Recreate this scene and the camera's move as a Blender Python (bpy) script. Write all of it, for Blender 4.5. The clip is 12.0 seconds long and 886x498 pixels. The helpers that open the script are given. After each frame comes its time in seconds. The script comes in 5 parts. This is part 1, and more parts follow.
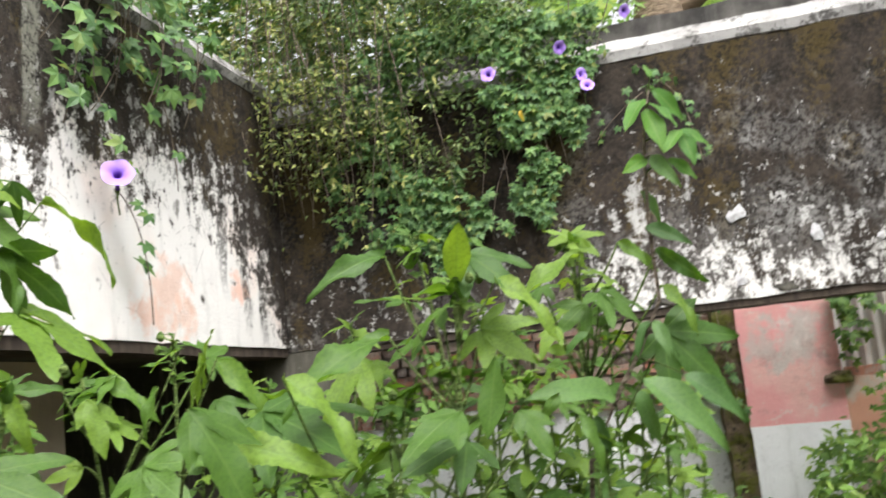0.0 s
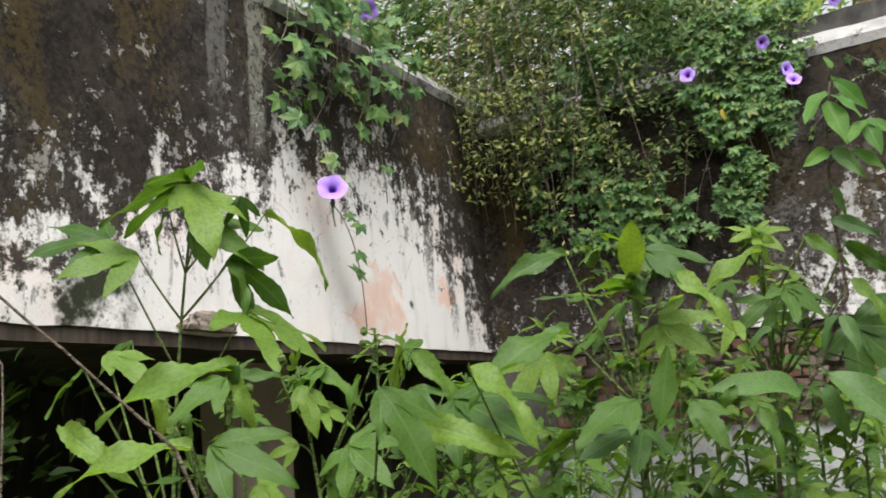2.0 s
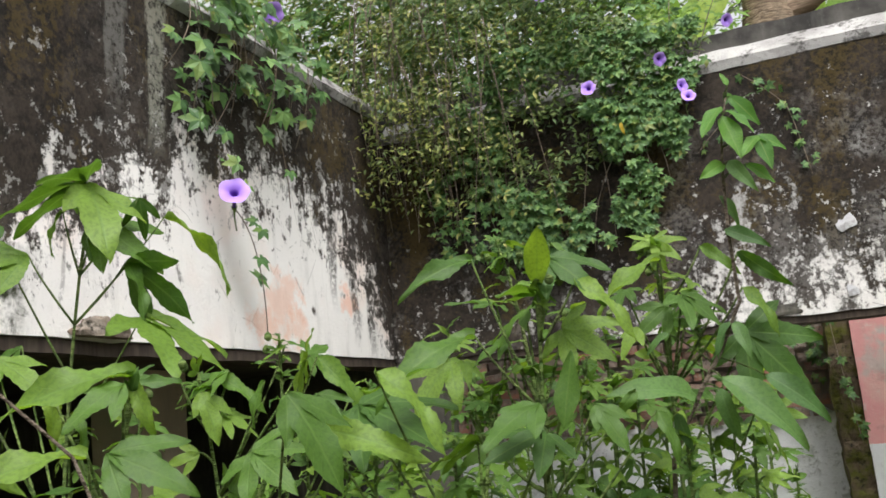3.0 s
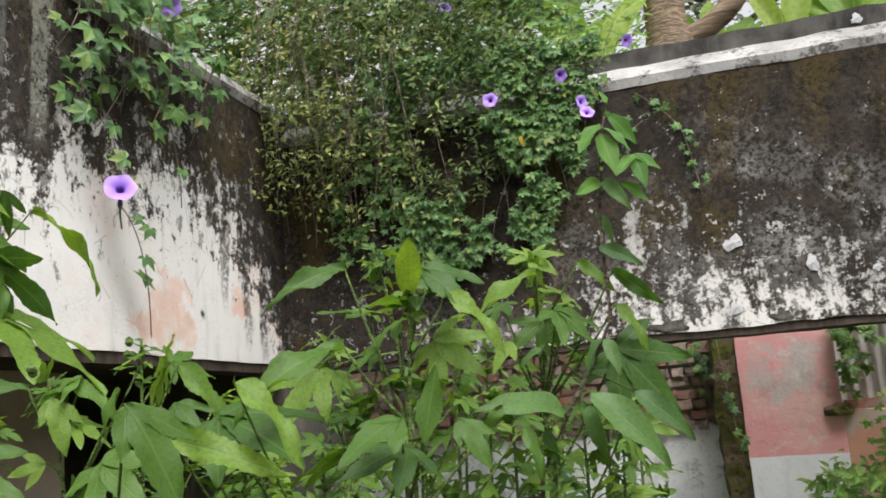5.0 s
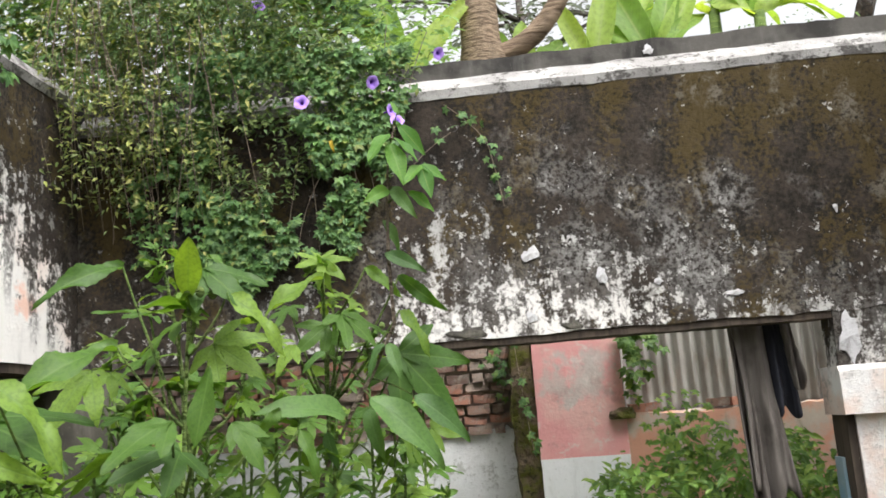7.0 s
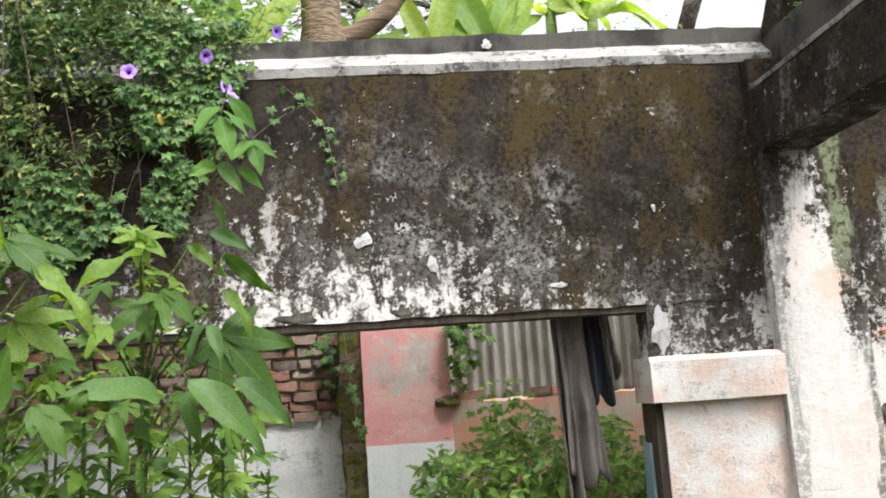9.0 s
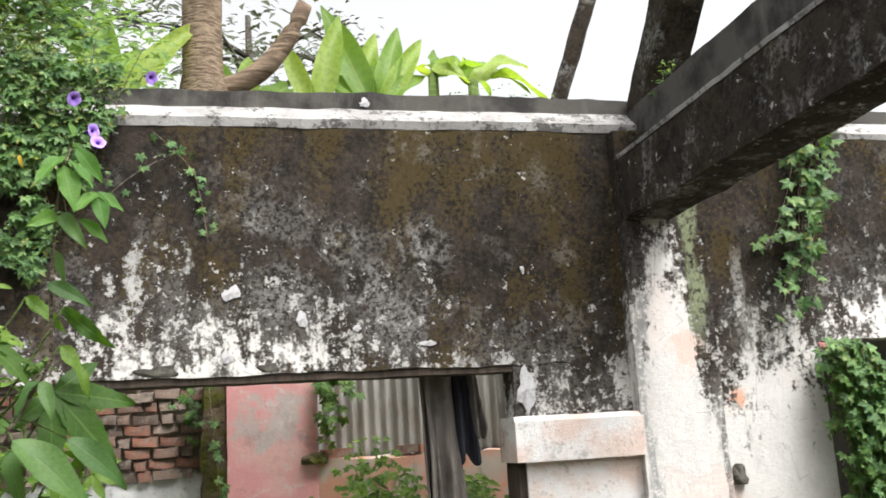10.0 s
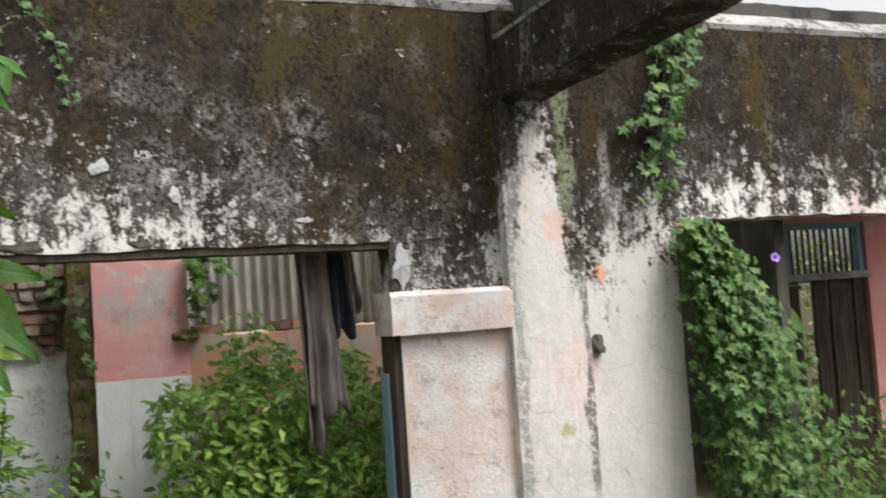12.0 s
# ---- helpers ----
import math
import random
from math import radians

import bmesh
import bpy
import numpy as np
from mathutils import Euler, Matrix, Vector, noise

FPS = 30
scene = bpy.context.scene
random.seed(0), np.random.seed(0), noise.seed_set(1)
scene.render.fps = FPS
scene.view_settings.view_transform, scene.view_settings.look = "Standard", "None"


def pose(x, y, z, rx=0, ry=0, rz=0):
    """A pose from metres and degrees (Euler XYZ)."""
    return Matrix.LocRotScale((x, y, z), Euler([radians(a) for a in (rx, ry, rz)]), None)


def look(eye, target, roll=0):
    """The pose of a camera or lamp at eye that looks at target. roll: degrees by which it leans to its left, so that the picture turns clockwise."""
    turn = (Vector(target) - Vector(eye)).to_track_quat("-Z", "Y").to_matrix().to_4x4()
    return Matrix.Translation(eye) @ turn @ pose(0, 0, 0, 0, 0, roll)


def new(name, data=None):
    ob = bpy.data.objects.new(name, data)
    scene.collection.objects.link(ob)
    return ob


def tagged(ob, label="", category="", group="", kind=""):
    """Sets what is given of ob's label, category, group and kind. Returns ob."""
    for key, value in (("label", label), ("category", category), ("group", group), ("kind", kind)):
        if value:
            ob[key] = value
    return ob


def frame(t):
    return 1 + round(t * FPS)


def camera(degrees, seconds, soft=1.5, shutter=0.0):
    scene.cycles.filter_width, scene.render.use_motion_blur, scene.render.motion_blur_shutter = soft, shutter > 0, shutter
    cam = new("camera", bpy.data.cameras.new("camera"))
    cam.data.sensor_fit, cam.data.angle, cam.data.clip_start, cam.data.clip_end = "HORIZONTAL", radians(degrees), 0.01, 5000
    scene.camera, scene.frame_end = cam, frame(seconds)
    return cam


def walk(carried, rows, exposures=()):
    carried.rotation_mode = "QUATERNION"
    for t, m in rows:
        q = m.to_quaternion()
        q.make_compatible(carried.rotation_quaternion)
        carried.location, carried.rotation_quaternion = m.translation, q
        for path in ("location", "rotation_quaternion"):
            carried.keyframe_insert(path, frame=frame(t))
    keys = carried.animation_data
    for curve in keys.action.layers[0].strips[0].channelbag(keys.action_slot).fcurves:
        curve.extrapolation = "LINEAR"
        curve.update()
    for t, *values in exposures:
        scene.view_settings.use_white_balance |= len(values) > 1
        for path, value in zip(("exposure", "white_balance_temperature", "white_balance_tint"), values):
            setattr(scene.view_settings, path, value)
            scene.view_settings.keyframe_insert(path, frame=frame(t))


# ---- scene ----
cam = camera(51.9, 12.0, soft=1.7, shutter=0.22)
PATH = [
    (0, (-0.053, -0.014, 1.595), (-0.594, 1.885, 1.913), -5.8),
    (0.5, (-0.113, 0.006, 1.566), (-0.906, 1.826, 1.815), -10.9),
    (1, (-0.118, -0.036, 1.537), (-1.194, 1.609, 1.903), -7.3),
    (1.5, (-0.031, -0.07, 1.561), (-1.103, 1.57, 1.967), -6.7),
    (2, (0.036, -0.088, 1.552), (-0.922, 1.626, 1.931), -4.6),
    (2.5, (0.03, -0.087, 1.568), (-0.841, 1.669, 1.962), -5.0),
    (3, (0.026, -0.094, 1.549), (-0.738, 1.716, 1.926), -5.1),
    (3.2, (0.021, -0.089, 1.55), (-0.737, 1.723, 1.927), -5.2),
    (4.8, (0.081, -0.021, 1.556), (-0.535, 1.845, 1.928), -4.9),
    (5, (0.077, -0.036, 1.555), (-0.498, 1.842, 1.931), -4.2),
    (5.5, (0.095, -0.062, 1.549), (-0.388, 1.839, 1.943), -3.8),
    (6, (0.085, -0.056, 1.569), (-0.302, 1.864, 1.975), -3.2),
    (6.5, (0.106, -0.033, 1.564), (-0.181, 1.908, 1.953), -4.6),
    (6.7, (0.121, -0.05, 1.554), (-0.113, 1.9, 1.93), -4.5),
    (8.3, (0.167, -0.006, 1.539), (0.115, 1.974, 1.818), -4.6),
    (8.5, (0.143, -0.012, 1.547), (0.167, 1.969, 1.818), -4.1),
    (9, (0.146, -0.021, 1.541), (0.323, 1.948, 1.846), -3.9),
    (9.5, (0.185, -0.031, 1.533), (0.484, 1.914, 1.891), -3.9),
    (10, (0.208, -0.048, 1.55), (0.643, 1.862, 1.956), -3.4),
    (10.5, (0.149, -0.034, 1.632), (0.654, 1.866, 2.0), -2.1),
    (11, (0.045, -0.052, 1.58), (0.584, 1.842, 1.933), -4.4),
    (11.5, (0.041, -0.055, 1.567), (0.586, 1.852, 1.827), -3.1),
    (12, (0.079, -0.055, 1.548), (0.807, 1.803, 1.671), -3.8),
]
walk(cam, [(t, look(*p)) for t, *p in PATH], [(0.0, 0.85), (0.8, 0.55), (1.5, 0.38), (3.0, 0.40), (5.0, 0.38), (6.5, 0.68), (9.0, 0.75), (10.0, 0.74), (11.0, 0.66), (12.0, 0.32)])

# ---- light: bright overcast sky, soft wide sun ----
world = bpy.data.worlds.new("overcast_sky")
scene.world = world
world.use_nodes = True
wn = world.node_tree.nodes
sky = wn.new("ShaderNodeTexSky")
sky.sky_type, sky.sun_disc = "NISHITA", False
sky.sun_elevation, sky.sun_rotation = radians(60), radians(145)
sky.air_density, sky.dust_density, sky.ozone_density = 1.0, 6.0, 0.5
grey = wn.new("ShaderNodeHueSaturation")
grey.inputs["Saturation"].default_value = 0.10
grey.inputs["Value"].default_value = 1.5
world.node_tree.links.new(sky.outputs[0], grey.inputs["Color"])
world.node_tree.links.new(grey.outputs[0], wn["Background"].inputs["Color"])
wn["Background"].inputs["Strength"].default_value = 0.15
sun = new("sun", bpy.data.lights.new("sun", "SUN"))
sun.data.energy, sun.data.angle, sun.data.color = 1.35, radians(22), (1.0, 0.98, 0.95)
sun.matrix_world = look((0, 0, 0), (-0.33, 0.47, -1.0))


# ---- materials ----
class Nodes:
    """A small builder of node materials."""

    def __init__(self, name, rough=0.85, spec=0.3):
        self.mat = bpy.data.materials.new(name)
        self.mat.use_nodes = True
        self.tree = self.mat.node_tree
        self.bsdf = self.tree.nodes["Principled BSDF"]
        self.bsdf.inputs["Roughness"].default_value = rough
        self.bsdf.inputs["Specular IOR Level"].default_value = spec
        self.coord = self.tree.nodes.new("ShaderNodeTexCoord").outputs["Object"]

    def put(self, socket, value):
        if isinstance(value, bpy.types.NodeSocket):
            self.tree.links.new(value, socket)
        elif value is not None:
            if isinstance(value, (tuple, list)) and len(value) == 3 and socket.type == "RGBA":
                value = (*value, 1)
            socket.default_value = value

    def maths(self, op, a, b=None, c=None, clamp=False):
        n = self.tree.nodes.new("ShaderNodeMath")
        n.operation, n.use_clamp = op, clamp
        for k, v in enumerate((a, b, c)):
            self.put(n.inputs[k], v)
        return n.outputs[0]

    def noise(self, scale, detail=4, stretch=None, rough=0.6):
        n = self.tree.nodes.new("ShaderNodeTexNoise")
        n.inputs["Scale"].default_value, n.inputs["Detail"].default_value, n.inputs["Roughness"].default_value = scale, detail, rough
        v = self.coord
        if stretch:
            m = self.tree.nodes.new("ShaderNodeMapping")
            m.inputs["Scale"].default_value = stretch
            self.put(m.inputs["Vector"], v)
            v = m.outputs[0]
        self.put(n.inputs["Vector"], v)
        return n.outputs[0]

    def cells(self, scale, feature="F1"):
        n = self.tree.nodes.new("ShaderNodeTexVoronoi")
        n.feature = feature
        n.inputs["Scale"].default_value = scale
        self.put(n.inputs["Vector"], self.coord)
        return n.outputs["Distance"]

    def axis(self, k):
        n = self.tree.nodes.new("ShaderNodeSeparateXYZ")
        self.put(n.inputs[0], self.coord)
        return n.outputs[k]

    def ramp(self, fac, stops):
        n = self.tree.nodes.new("ShaderNodeValToRGB")
        while len(n.color_ramp.elements) < len(stops):
            n.color_ramp.elements.new(0.5)
        for e, (p, c) in zip(n.color_ramp.elements, stops):
            e.position = p
            e.color = (c, c, c, 1) if isinstance(c, (int, float)) else (*c, 1)
        self.put(n.inputs[0], fac)
        return n.outputs[0]

    def step(self, v, lo, hi):
        n = self.tree.nodes.new("ShaderNodeMapRange")
        n.interpolation_type = "SMOOTHSTEP"
        self.put(n.inputs[0], v)
        n.inputs[1].default_value, n.inputs[2].default_value = lo, hi
        return n.outputs[0]

    def mix(self, fac, a, b):
        n = self.tree.nodes.new("ShaderNodeMix")
        n.data_type = "RGBA"
        self.put(n.inputs[0], fac), self.put(n.inputs[6], a), self.put(n.inputs[7], b)
        return n.outputs[2]

    def near(self, point, radius, wobble):
        """1 near a point of the wall, fading with an uneven edge."""
        n = self.tree.nodes.new("ShaderNodeVectorMath")
        n.operation = "DISTANCE"
        self.put(n.inputs[0], self.coord)
        n.inputs[1].default_value = point
        d = self.maths("ADD", n.outputs["Value"], self.maths("MULTIPLY", self.maths("SUBTRACT", wobble, 0.5), radius * 4.0))
        return self.maths("SUBTRACT", 1.0, self.step(d, radius * 0.45, radius * 1.25))

    def done(self, colour, bump=None, strength=0.4, distance=0.01, rough=None):
        self.put(self.bsdf.inputs["Base Color"], colour)
        if rough is not None:
            self.put(self.bsdf.inputs["Roughness"], rough)
        if bump is not None:
            b = self.tree.nodes.new("ShaderNodeBump")
            b.inputs["Strength"].default_value, b.inputs["Distance"].default_value = strength, distance
            self.put(b.inputs["Height"], bump)
            self.put(self.bsdf.inputs["Normal"], b.outputs[0])
        return self.mat


def mouldy_plaster(name, along, low, high, edge, patches=(), white=(0.80, 0.78, 0.75), sharp=0.10, spots=0.5, moss=0.6, tint=(0.80, 0.70, 0.65), streaks=(), lower=0.12, tail=0.35, bloom_amount=0.25, blooms=()):
    """White lime plaster that black mould has overgrown from the top. along: the axis on which the mould's lower edge is given;
    edge: (place 0..1 between low and high, height in metres)."""
    n = Nodes(name, 0.9, 0.2)
    big, mid, fine = n.noise(1.7, 3), n.noise(6.5, 6, rough=0.68), n.noise(34, 5, rough=0.75)
    streak = n.noise(9, 5, (1.0, 1.0, 0.22), 0.65)
    u = n.maths("DIVIDE", n.maths("SUBTRACT", n.axis(along), low), high - low)
    height = n.maths("MULTIPLY", n.ramp(u, [(p, h / 5.0) for p, h in edge]), 5.0)
    over = n.maths("ADD", n.maths("SUBTRACT", n.axis(2), height), lower)
    ragged = n.maths("SUBTRACT", over, n.maths("MULTIPLY", n.maths("MAXIMUM", over, 0.0), tail))
    for v, a in ((big, 0.5), (mid, 1.6), (streak, 1.2), (fine, 1.1)):
        ragged = n.maths("ADD", ragged, n.maths("MULTIPLY", n.maths("SUBTRACT", v, 0.5), a))
    mould = n.step(ragged, -sharp, sharp)
    # white plaster: faint stains, dark specks, peach undercoat where it has flaked
    paint = n.mix(n.step(big, 0.5, 0.72), white, tint)
    paint = n.mix(n.maths("MULTIPLY", n.step(streak, 0.50, 0.70), 0.40), paint, (0.50, 0.49, 0.46))
    speck = n.maths("ADD", n.noise(17, 6, (1, 1, 0.5), 0.75), n.maths("MULTIPLY", over, 0.12))
    paint = n.mix(n.maths("MULTIPLY", n.step(speck, 0.535, 0.62), 0.8), paint, (0.16, 0.15, 0.135))
    crack = n.maths("ADD", n.cells(2.4, "DISTANCE_TO_EDGE"), n.maths("MULTIPLY", n.step(mid, 0.46, 0.54), 0.02))
    paint = n.mix(n.maths("MULTIPLY", n.maths("SUBTRACT", 1.0, n.step(n.maths("ABSOLUTE", crack), 0.002, 0.007)), 0.45), paint, (0.12, 0.11, 0.10))
    for point, radius, colour, amount in patches:
        paint = n.mix(n.maths("MULTIPLY", n.near(point, radius, mid), amount), paint, colour)
    # limewash left standing higher up is greyer
    paint = n.mix(n.maths("MULTIPLY", n.step(over, 0.0, 0.55), 0.75), paint, (0.27, 0.265, 0.255))
    # mould: black-brown, with ochre moss, grey bloom and small bare flakes
    grain = n.maths("ADD", mid, n.maths("MULTIPLY", n.maths("SUBTRACT", fine, 0.5), 0.9))
    dark = n.mix(n.step(grain, 0.26, 0.74), (0.011, 0.009, 0.0075), (0.046, 0.036, 0.028))
    patchy = n.maths("ADD", n.noise(3.1, 5, (1, 1, 0.45)), n.maths("ADD", n.maths("MULTIPLY", n.maths("SUBTRACT", fine, 0.5), 0.9), n.maths("MULTIPLY", n.maths("SUBTRACT", over, 0.6), 0.10)))
    dark = n.mix(n.maths("MULTIPLY", n.step(patchy, 0.52, 0.68), moss), dark, (0.068, 0.047, 0.011))
    fall = n.maths("MULTIPLY", n.maths("MAXIMUM", n.maths("MINIMUM", over, 1.2), 0.0), -0.095)
    bloom = n.step(n.maths("ADD", n.noise(3.4, 7, (1, 1, 0.8), 0.7), fall), 0.43, 0.55)
    bloom = n.maths("MULTIPLY", bloom, bloom_amount)
    for point, radius in blooms:
        bloom = n.maths("MAXIMUM", bloom, n.maths("MULTIPLY", n.near(point, radius, mid), n.step(mid, 0.40, 0.56)))
    dark = n.mix(n.maths("MULTIPLY", bloom, n.maths("MULTIPLY", n.step(fine, 0.40, 0.56), 0.85)), dark, (0.25, 0.245, 0.235))
    flake = n.step(n.maths("ADD", n.noise(11, 6, rough=0.78), n.maths("MULTIPLY", fall, 0.9)), 0.545, 0.575)
    dark = n.mix(n.maths("MULTIPLY", flake, spots), dark, (0.52, 0.51, 0.49))
    dot = n.maths("SUBTRACT", 1.0, n.step(n.maths("ADD", n.cells(7.0), n.maths("MULTIPLY", n.noise(2.2, 2), 0.26)), 0.12, 0.16))
    dark = n.mix(n.maths("MULTIPLY", dot, 0.5), dark, (0.45, 0.44, 0.42))
    colour = n.mix(mould, paint, dark)
    for place, half, z_low, z_high, tone, amount in streaks:
        off = n.maths("ABSOLUTE", n.maths("ADD", n.maths("SUBTRACT", n.axis(along), place), n.maths("MULTIPLY", n.maths("SUBTRACT", streak, 0.5), half * 5.0)))
        m = n.maths("MULTIPLY", n.maths("SUBTRACT", 1.0, n.step(off, half * 0.5, half * 1.2)), n.maths("MULTIPLY", n.step(n.axis(2), z_low - 0.15, z_low + 0.15), n.maths("SUBTRACT", 1.0, n.step(n.axis(2), z_high - 0.1, z_high + 0.1))))
        m = n.maths("MULTIPLY", m, n.maths("MULTIPLY", n.step(fine, 0.36, 0.54), amount))
        colour = n.mix(m, colour, tone)
    relief = n.maths("ADD", n.maths("MULTIPLY", fine, 0.6), n.maths("ADD", n.maths("MULTIPLY", mid, 0.7), n.maths("MULTIPLY", mould, -0.25)))
    return n.done(colour, relief, 0.7, 0.014)


LEFT_EDGE = [(0.0, 2.45), (0.30, 2.36), (0.42, 2.5), (0.55, 2.78), (0.63, 3.02), (0.74, 2.98), (0.86, 2.86), (0.94, 2.66), (0.975, 2.30), (1.0, 1.95)]
M_LEFT = mouldy_plaster("plaster_left", 1, 0.0, 5.2, LEFT_EDGE, patches=[
    ((-2.6, 3.93, 2.26), 0.16, (0.78, 0.46, 0.33), 0.5), ((-2.6, 3.86, 2.18), 0.22, (0.78, 0.56, 0.46), 0.4), ((-2.6, 4.60, 2.32), 0.09, (0.80, 0.44, 0.31), 0.65),
    ((-2.6, 2.10, 2.13), 0.15, (0.035, 0.040, 0.022), 1.0), ((-2.6, 2.02, 2.05), 0.10, (0.03, 0.035, 0.02), 1.0), ((-2.6, 4.22, 2.23), 0.035, (0.06, 0.05, 0.04), 1.0),
    ((-2.6, 3.75, 2.10), 0.10, (0.75, 0.45, 0.33), 0.6), ((-2.6, 2.95, 3.5), 0.13, (0.42, 0.43, 0.36), 0.8), ((-2.6, 4.05, 2.12), 0.12, (0.76, 0.47, 0.34), 0.55)], sharp=0.09, spots=0.45, tail=0.15, bloom_amount=0.08, streaks=[(3.0, 0.07, 2.9, 3.7, (0.36, 0.36, 0.30), 0.5), (2.75, 0.05, 3.05, 3.7, (0.26, 0.26, 0.24), 0.35), (4.45, 0.05, 2.35, 2.9, (0.05, 0.045, 0.04), 0.8), (4.70, 0.05, 2.15, 2.8, (0.05, 0.045, 0.04), 0.8), (4.92, 0.05, 2.05, 2.6, (0.04, 0.035, 0.03), 0.9)])
BACK_EDGE = [(0.0, 1.7), (0.33, 2.0), (0.375, 2.28), (0.46, 2.30), (0.53, 2.24), (0.62, 2.06), (0.71, 1.90), (0.79, 1.75), (1.0, 1.75)]
M_BACK = mouldy_plaster("plaster_back", 0, -2.6, 3.0, BACK_EDGE, white=(0.68, 0.66, 0.63), patches=[((0.15, 5.2, 2.42), 0.07, (0.7, 0.71, 0.72), 1.0)], sharp=0.11, spots=0.8, tint=(0.66, 0.62, 0.57), lower=0.20, tail=0.5, bloom_amount=0.35, blooms=[((0.80, 5.2, 2.70), 0.16), ((0.95, 5.2, 2.45), 0.20), ((1.28, 5.2, 2.68), 0.20), ((0.45, 5.2, 2.40), 0.24), ((1.10, 5.2, 2.25), 0.25), ((0.30, 5.2, 2.85), 0.10)])
M_PILASTER = mouldy_plaster("plaster_pilaster", 0, 2.5, 3.9, white=(0.66, 0.64, 0.61), edge=[(0.0, 2.2), (0.07, 2.3), (0.16, 2.72), (0.26, 2.70), (0.33, 1.95), (0.44, 1.85), (0.55, 1.92), (0.8, 2.05), (1.0, 2.1)],
                            patches=[((2.86, 5.12, 1.98), 0.12, (0.76, 0.48, 0.38), 0.6), ((3.23, 5.2, 1.67), 0.07, (0.76, 0.36, 0.22), 0.9),
                                     ((2.86, 5.12, 0.7), 0.05, (0.5, 0.42, 0.2), 0.8), ((2.95, 5.1, 1.1), 0.25, (0.78, 0.56, 0.50), 0.5)], sharp=0.12, spots=0.7,
    streaks=[(2.575, 0.055, 0.0, 2.3, (0.30, 0.30, 0.29), 0.9), (2.97, 0.055, 2.1, 2.95, (0.24, 0.275, 0.165), 0.8), (3.06, 0.045, 0.3, 1.8, (0.13, 0.125, 0.11), 0.9), (3.35, 0.05, 2.0, 2.6, (0.38, 0.37, 0.35), 0.5)])
M_RIGHT = mouldy_plaster("plaster_right", 0, 3.5, 8.0, [(0.0, 2.15), (0.2, 2.25), (0.35, 2.22), (1.0, 2.2)], sharp=0.09, spots=0.4, moss=0.9, tint=(0.8, 0.6, 0.55))
M_BEAM = mouldy_plaster("beam_concrete", 0, 0.0, 10.0, [(0.0, 2.35), (1.0, 2.35)], spots=0.85, moss=0.15, bloom_amount=0.7)


def plain_plaster(name, base, second, dirt=(0.25, 0.23, 0.2), amount=0.45, scale=2.5):
    n = Nodes(name, 0.88, 0.2)
    big, mid, fine = n.noise(scale, 4), n.noise(9, 5), n.noise(45, 4, rough=0.7)
    c = n.mix(n.step(big, 0.42, 0.62), base, second)
    c = n.mix(n.maths("MULTIPLY", n.step(n.noise(10, 4, (1, 1, 0.2)), 0.5, 0.78), amount), c, dirt)
    c = n.mix(n.maths("MULTIPLY", n.step(fine, 0.58, 0.75), 0.4), c, dirt)
    return n.done(c, n.maths("ADD", mid, n.maths("MULTIPLY", fine, 0.6)), 0.5, 0.008)


def stained(name, base, second, dirt, lo, hi, amount):
    n = Nodes(name, 0.9, 0.2)
    mid, fine = n.noise(6, 6, rough=0.7), n.noise(36, 5, rough=0.75)
    c = n.mix(n.step(n.noise(2.5, 4), 0.4, 0.6), base, second)
    c = n.mix(n.maths("MULTIPLY", n.step(n.maths("ADD", mid, n.maths("MULTIPLY", n.maths("SUBTRACT", fine, 0.5), 0.6)), lo, hi), amount), c, dirt)
    c = n.mix(n.maths("MULTIPLY", n.step(fine, 0.56, 0.66), 0.6 * amount * amount), c, dirt)
    return n.done(c, n.maths("ADD", mid, fine), 0.7, 0.012)


M_PIER = stained("pier_plaster", (0.78, 0.765, 0.745), (0.72, 0.58, 0.51), (0.27, 0.25, 0.225), 0.54, 0.70, 0.6)
M_LEDGE = stained("ledge_plaster", (0.40, 0.39, 0.375), (0.28, 0.27, 0.26), (0.07, 0.065, 0.06), 0.50, 0.60, 0.85)
M_CAP = plain_plaster("coping_concrete", (0.085, 0.08, 0.072), (0.03, 0.028, 0.026), dirt=(0.16, 0.155, 0.14))
M_PINK = plain_plaster("pink_paint", (0.74, 0.30, 0.29), (0.70, 0.40, 0.37), dirt=(0.5, 0.45, 0.42), amount=0.45)
def faded_pink():
    n = Nodes("faded_pink_paint", 0.88, 0.2)
    mid, fine = n.noise(7, 5), n.noise(40, 4)
    c = n.mix(n.step(n.noise(3, 4), 0.42, 0.62), (0.78, 0.38, 0.37), (0.78, 0.48, 0.44))
    for point, r in (((0.30, 6.7, 1.70), 0.16), ((0.45, 6.7, 1.72), 0.18), ((0.55, 6.7, 1.85), 0.12)):
        c = n.mix(n.maths("MULTIPLY", n.near(point, r, mid), 0.75), c, (0.58, 0.53, 0.49))
    c = n.mix(n.maths("MULTIPLY", n.step(n.noise(12, 6, rough=0.75), 0.56, 0.62), 0.6), c, (0.74, 0.64, 0.60))
    c = n.mix(n.maths("MULTIPLY", n.step(n.noise(5, 5), 0.54, 0.70), 0.5), c, (0.36, 0.22, 0.19))
    return n.done(c, n.maths("ADD", mid, n.maths("MULTIPLY", fine, 0.6)), 0.5, 0.008)


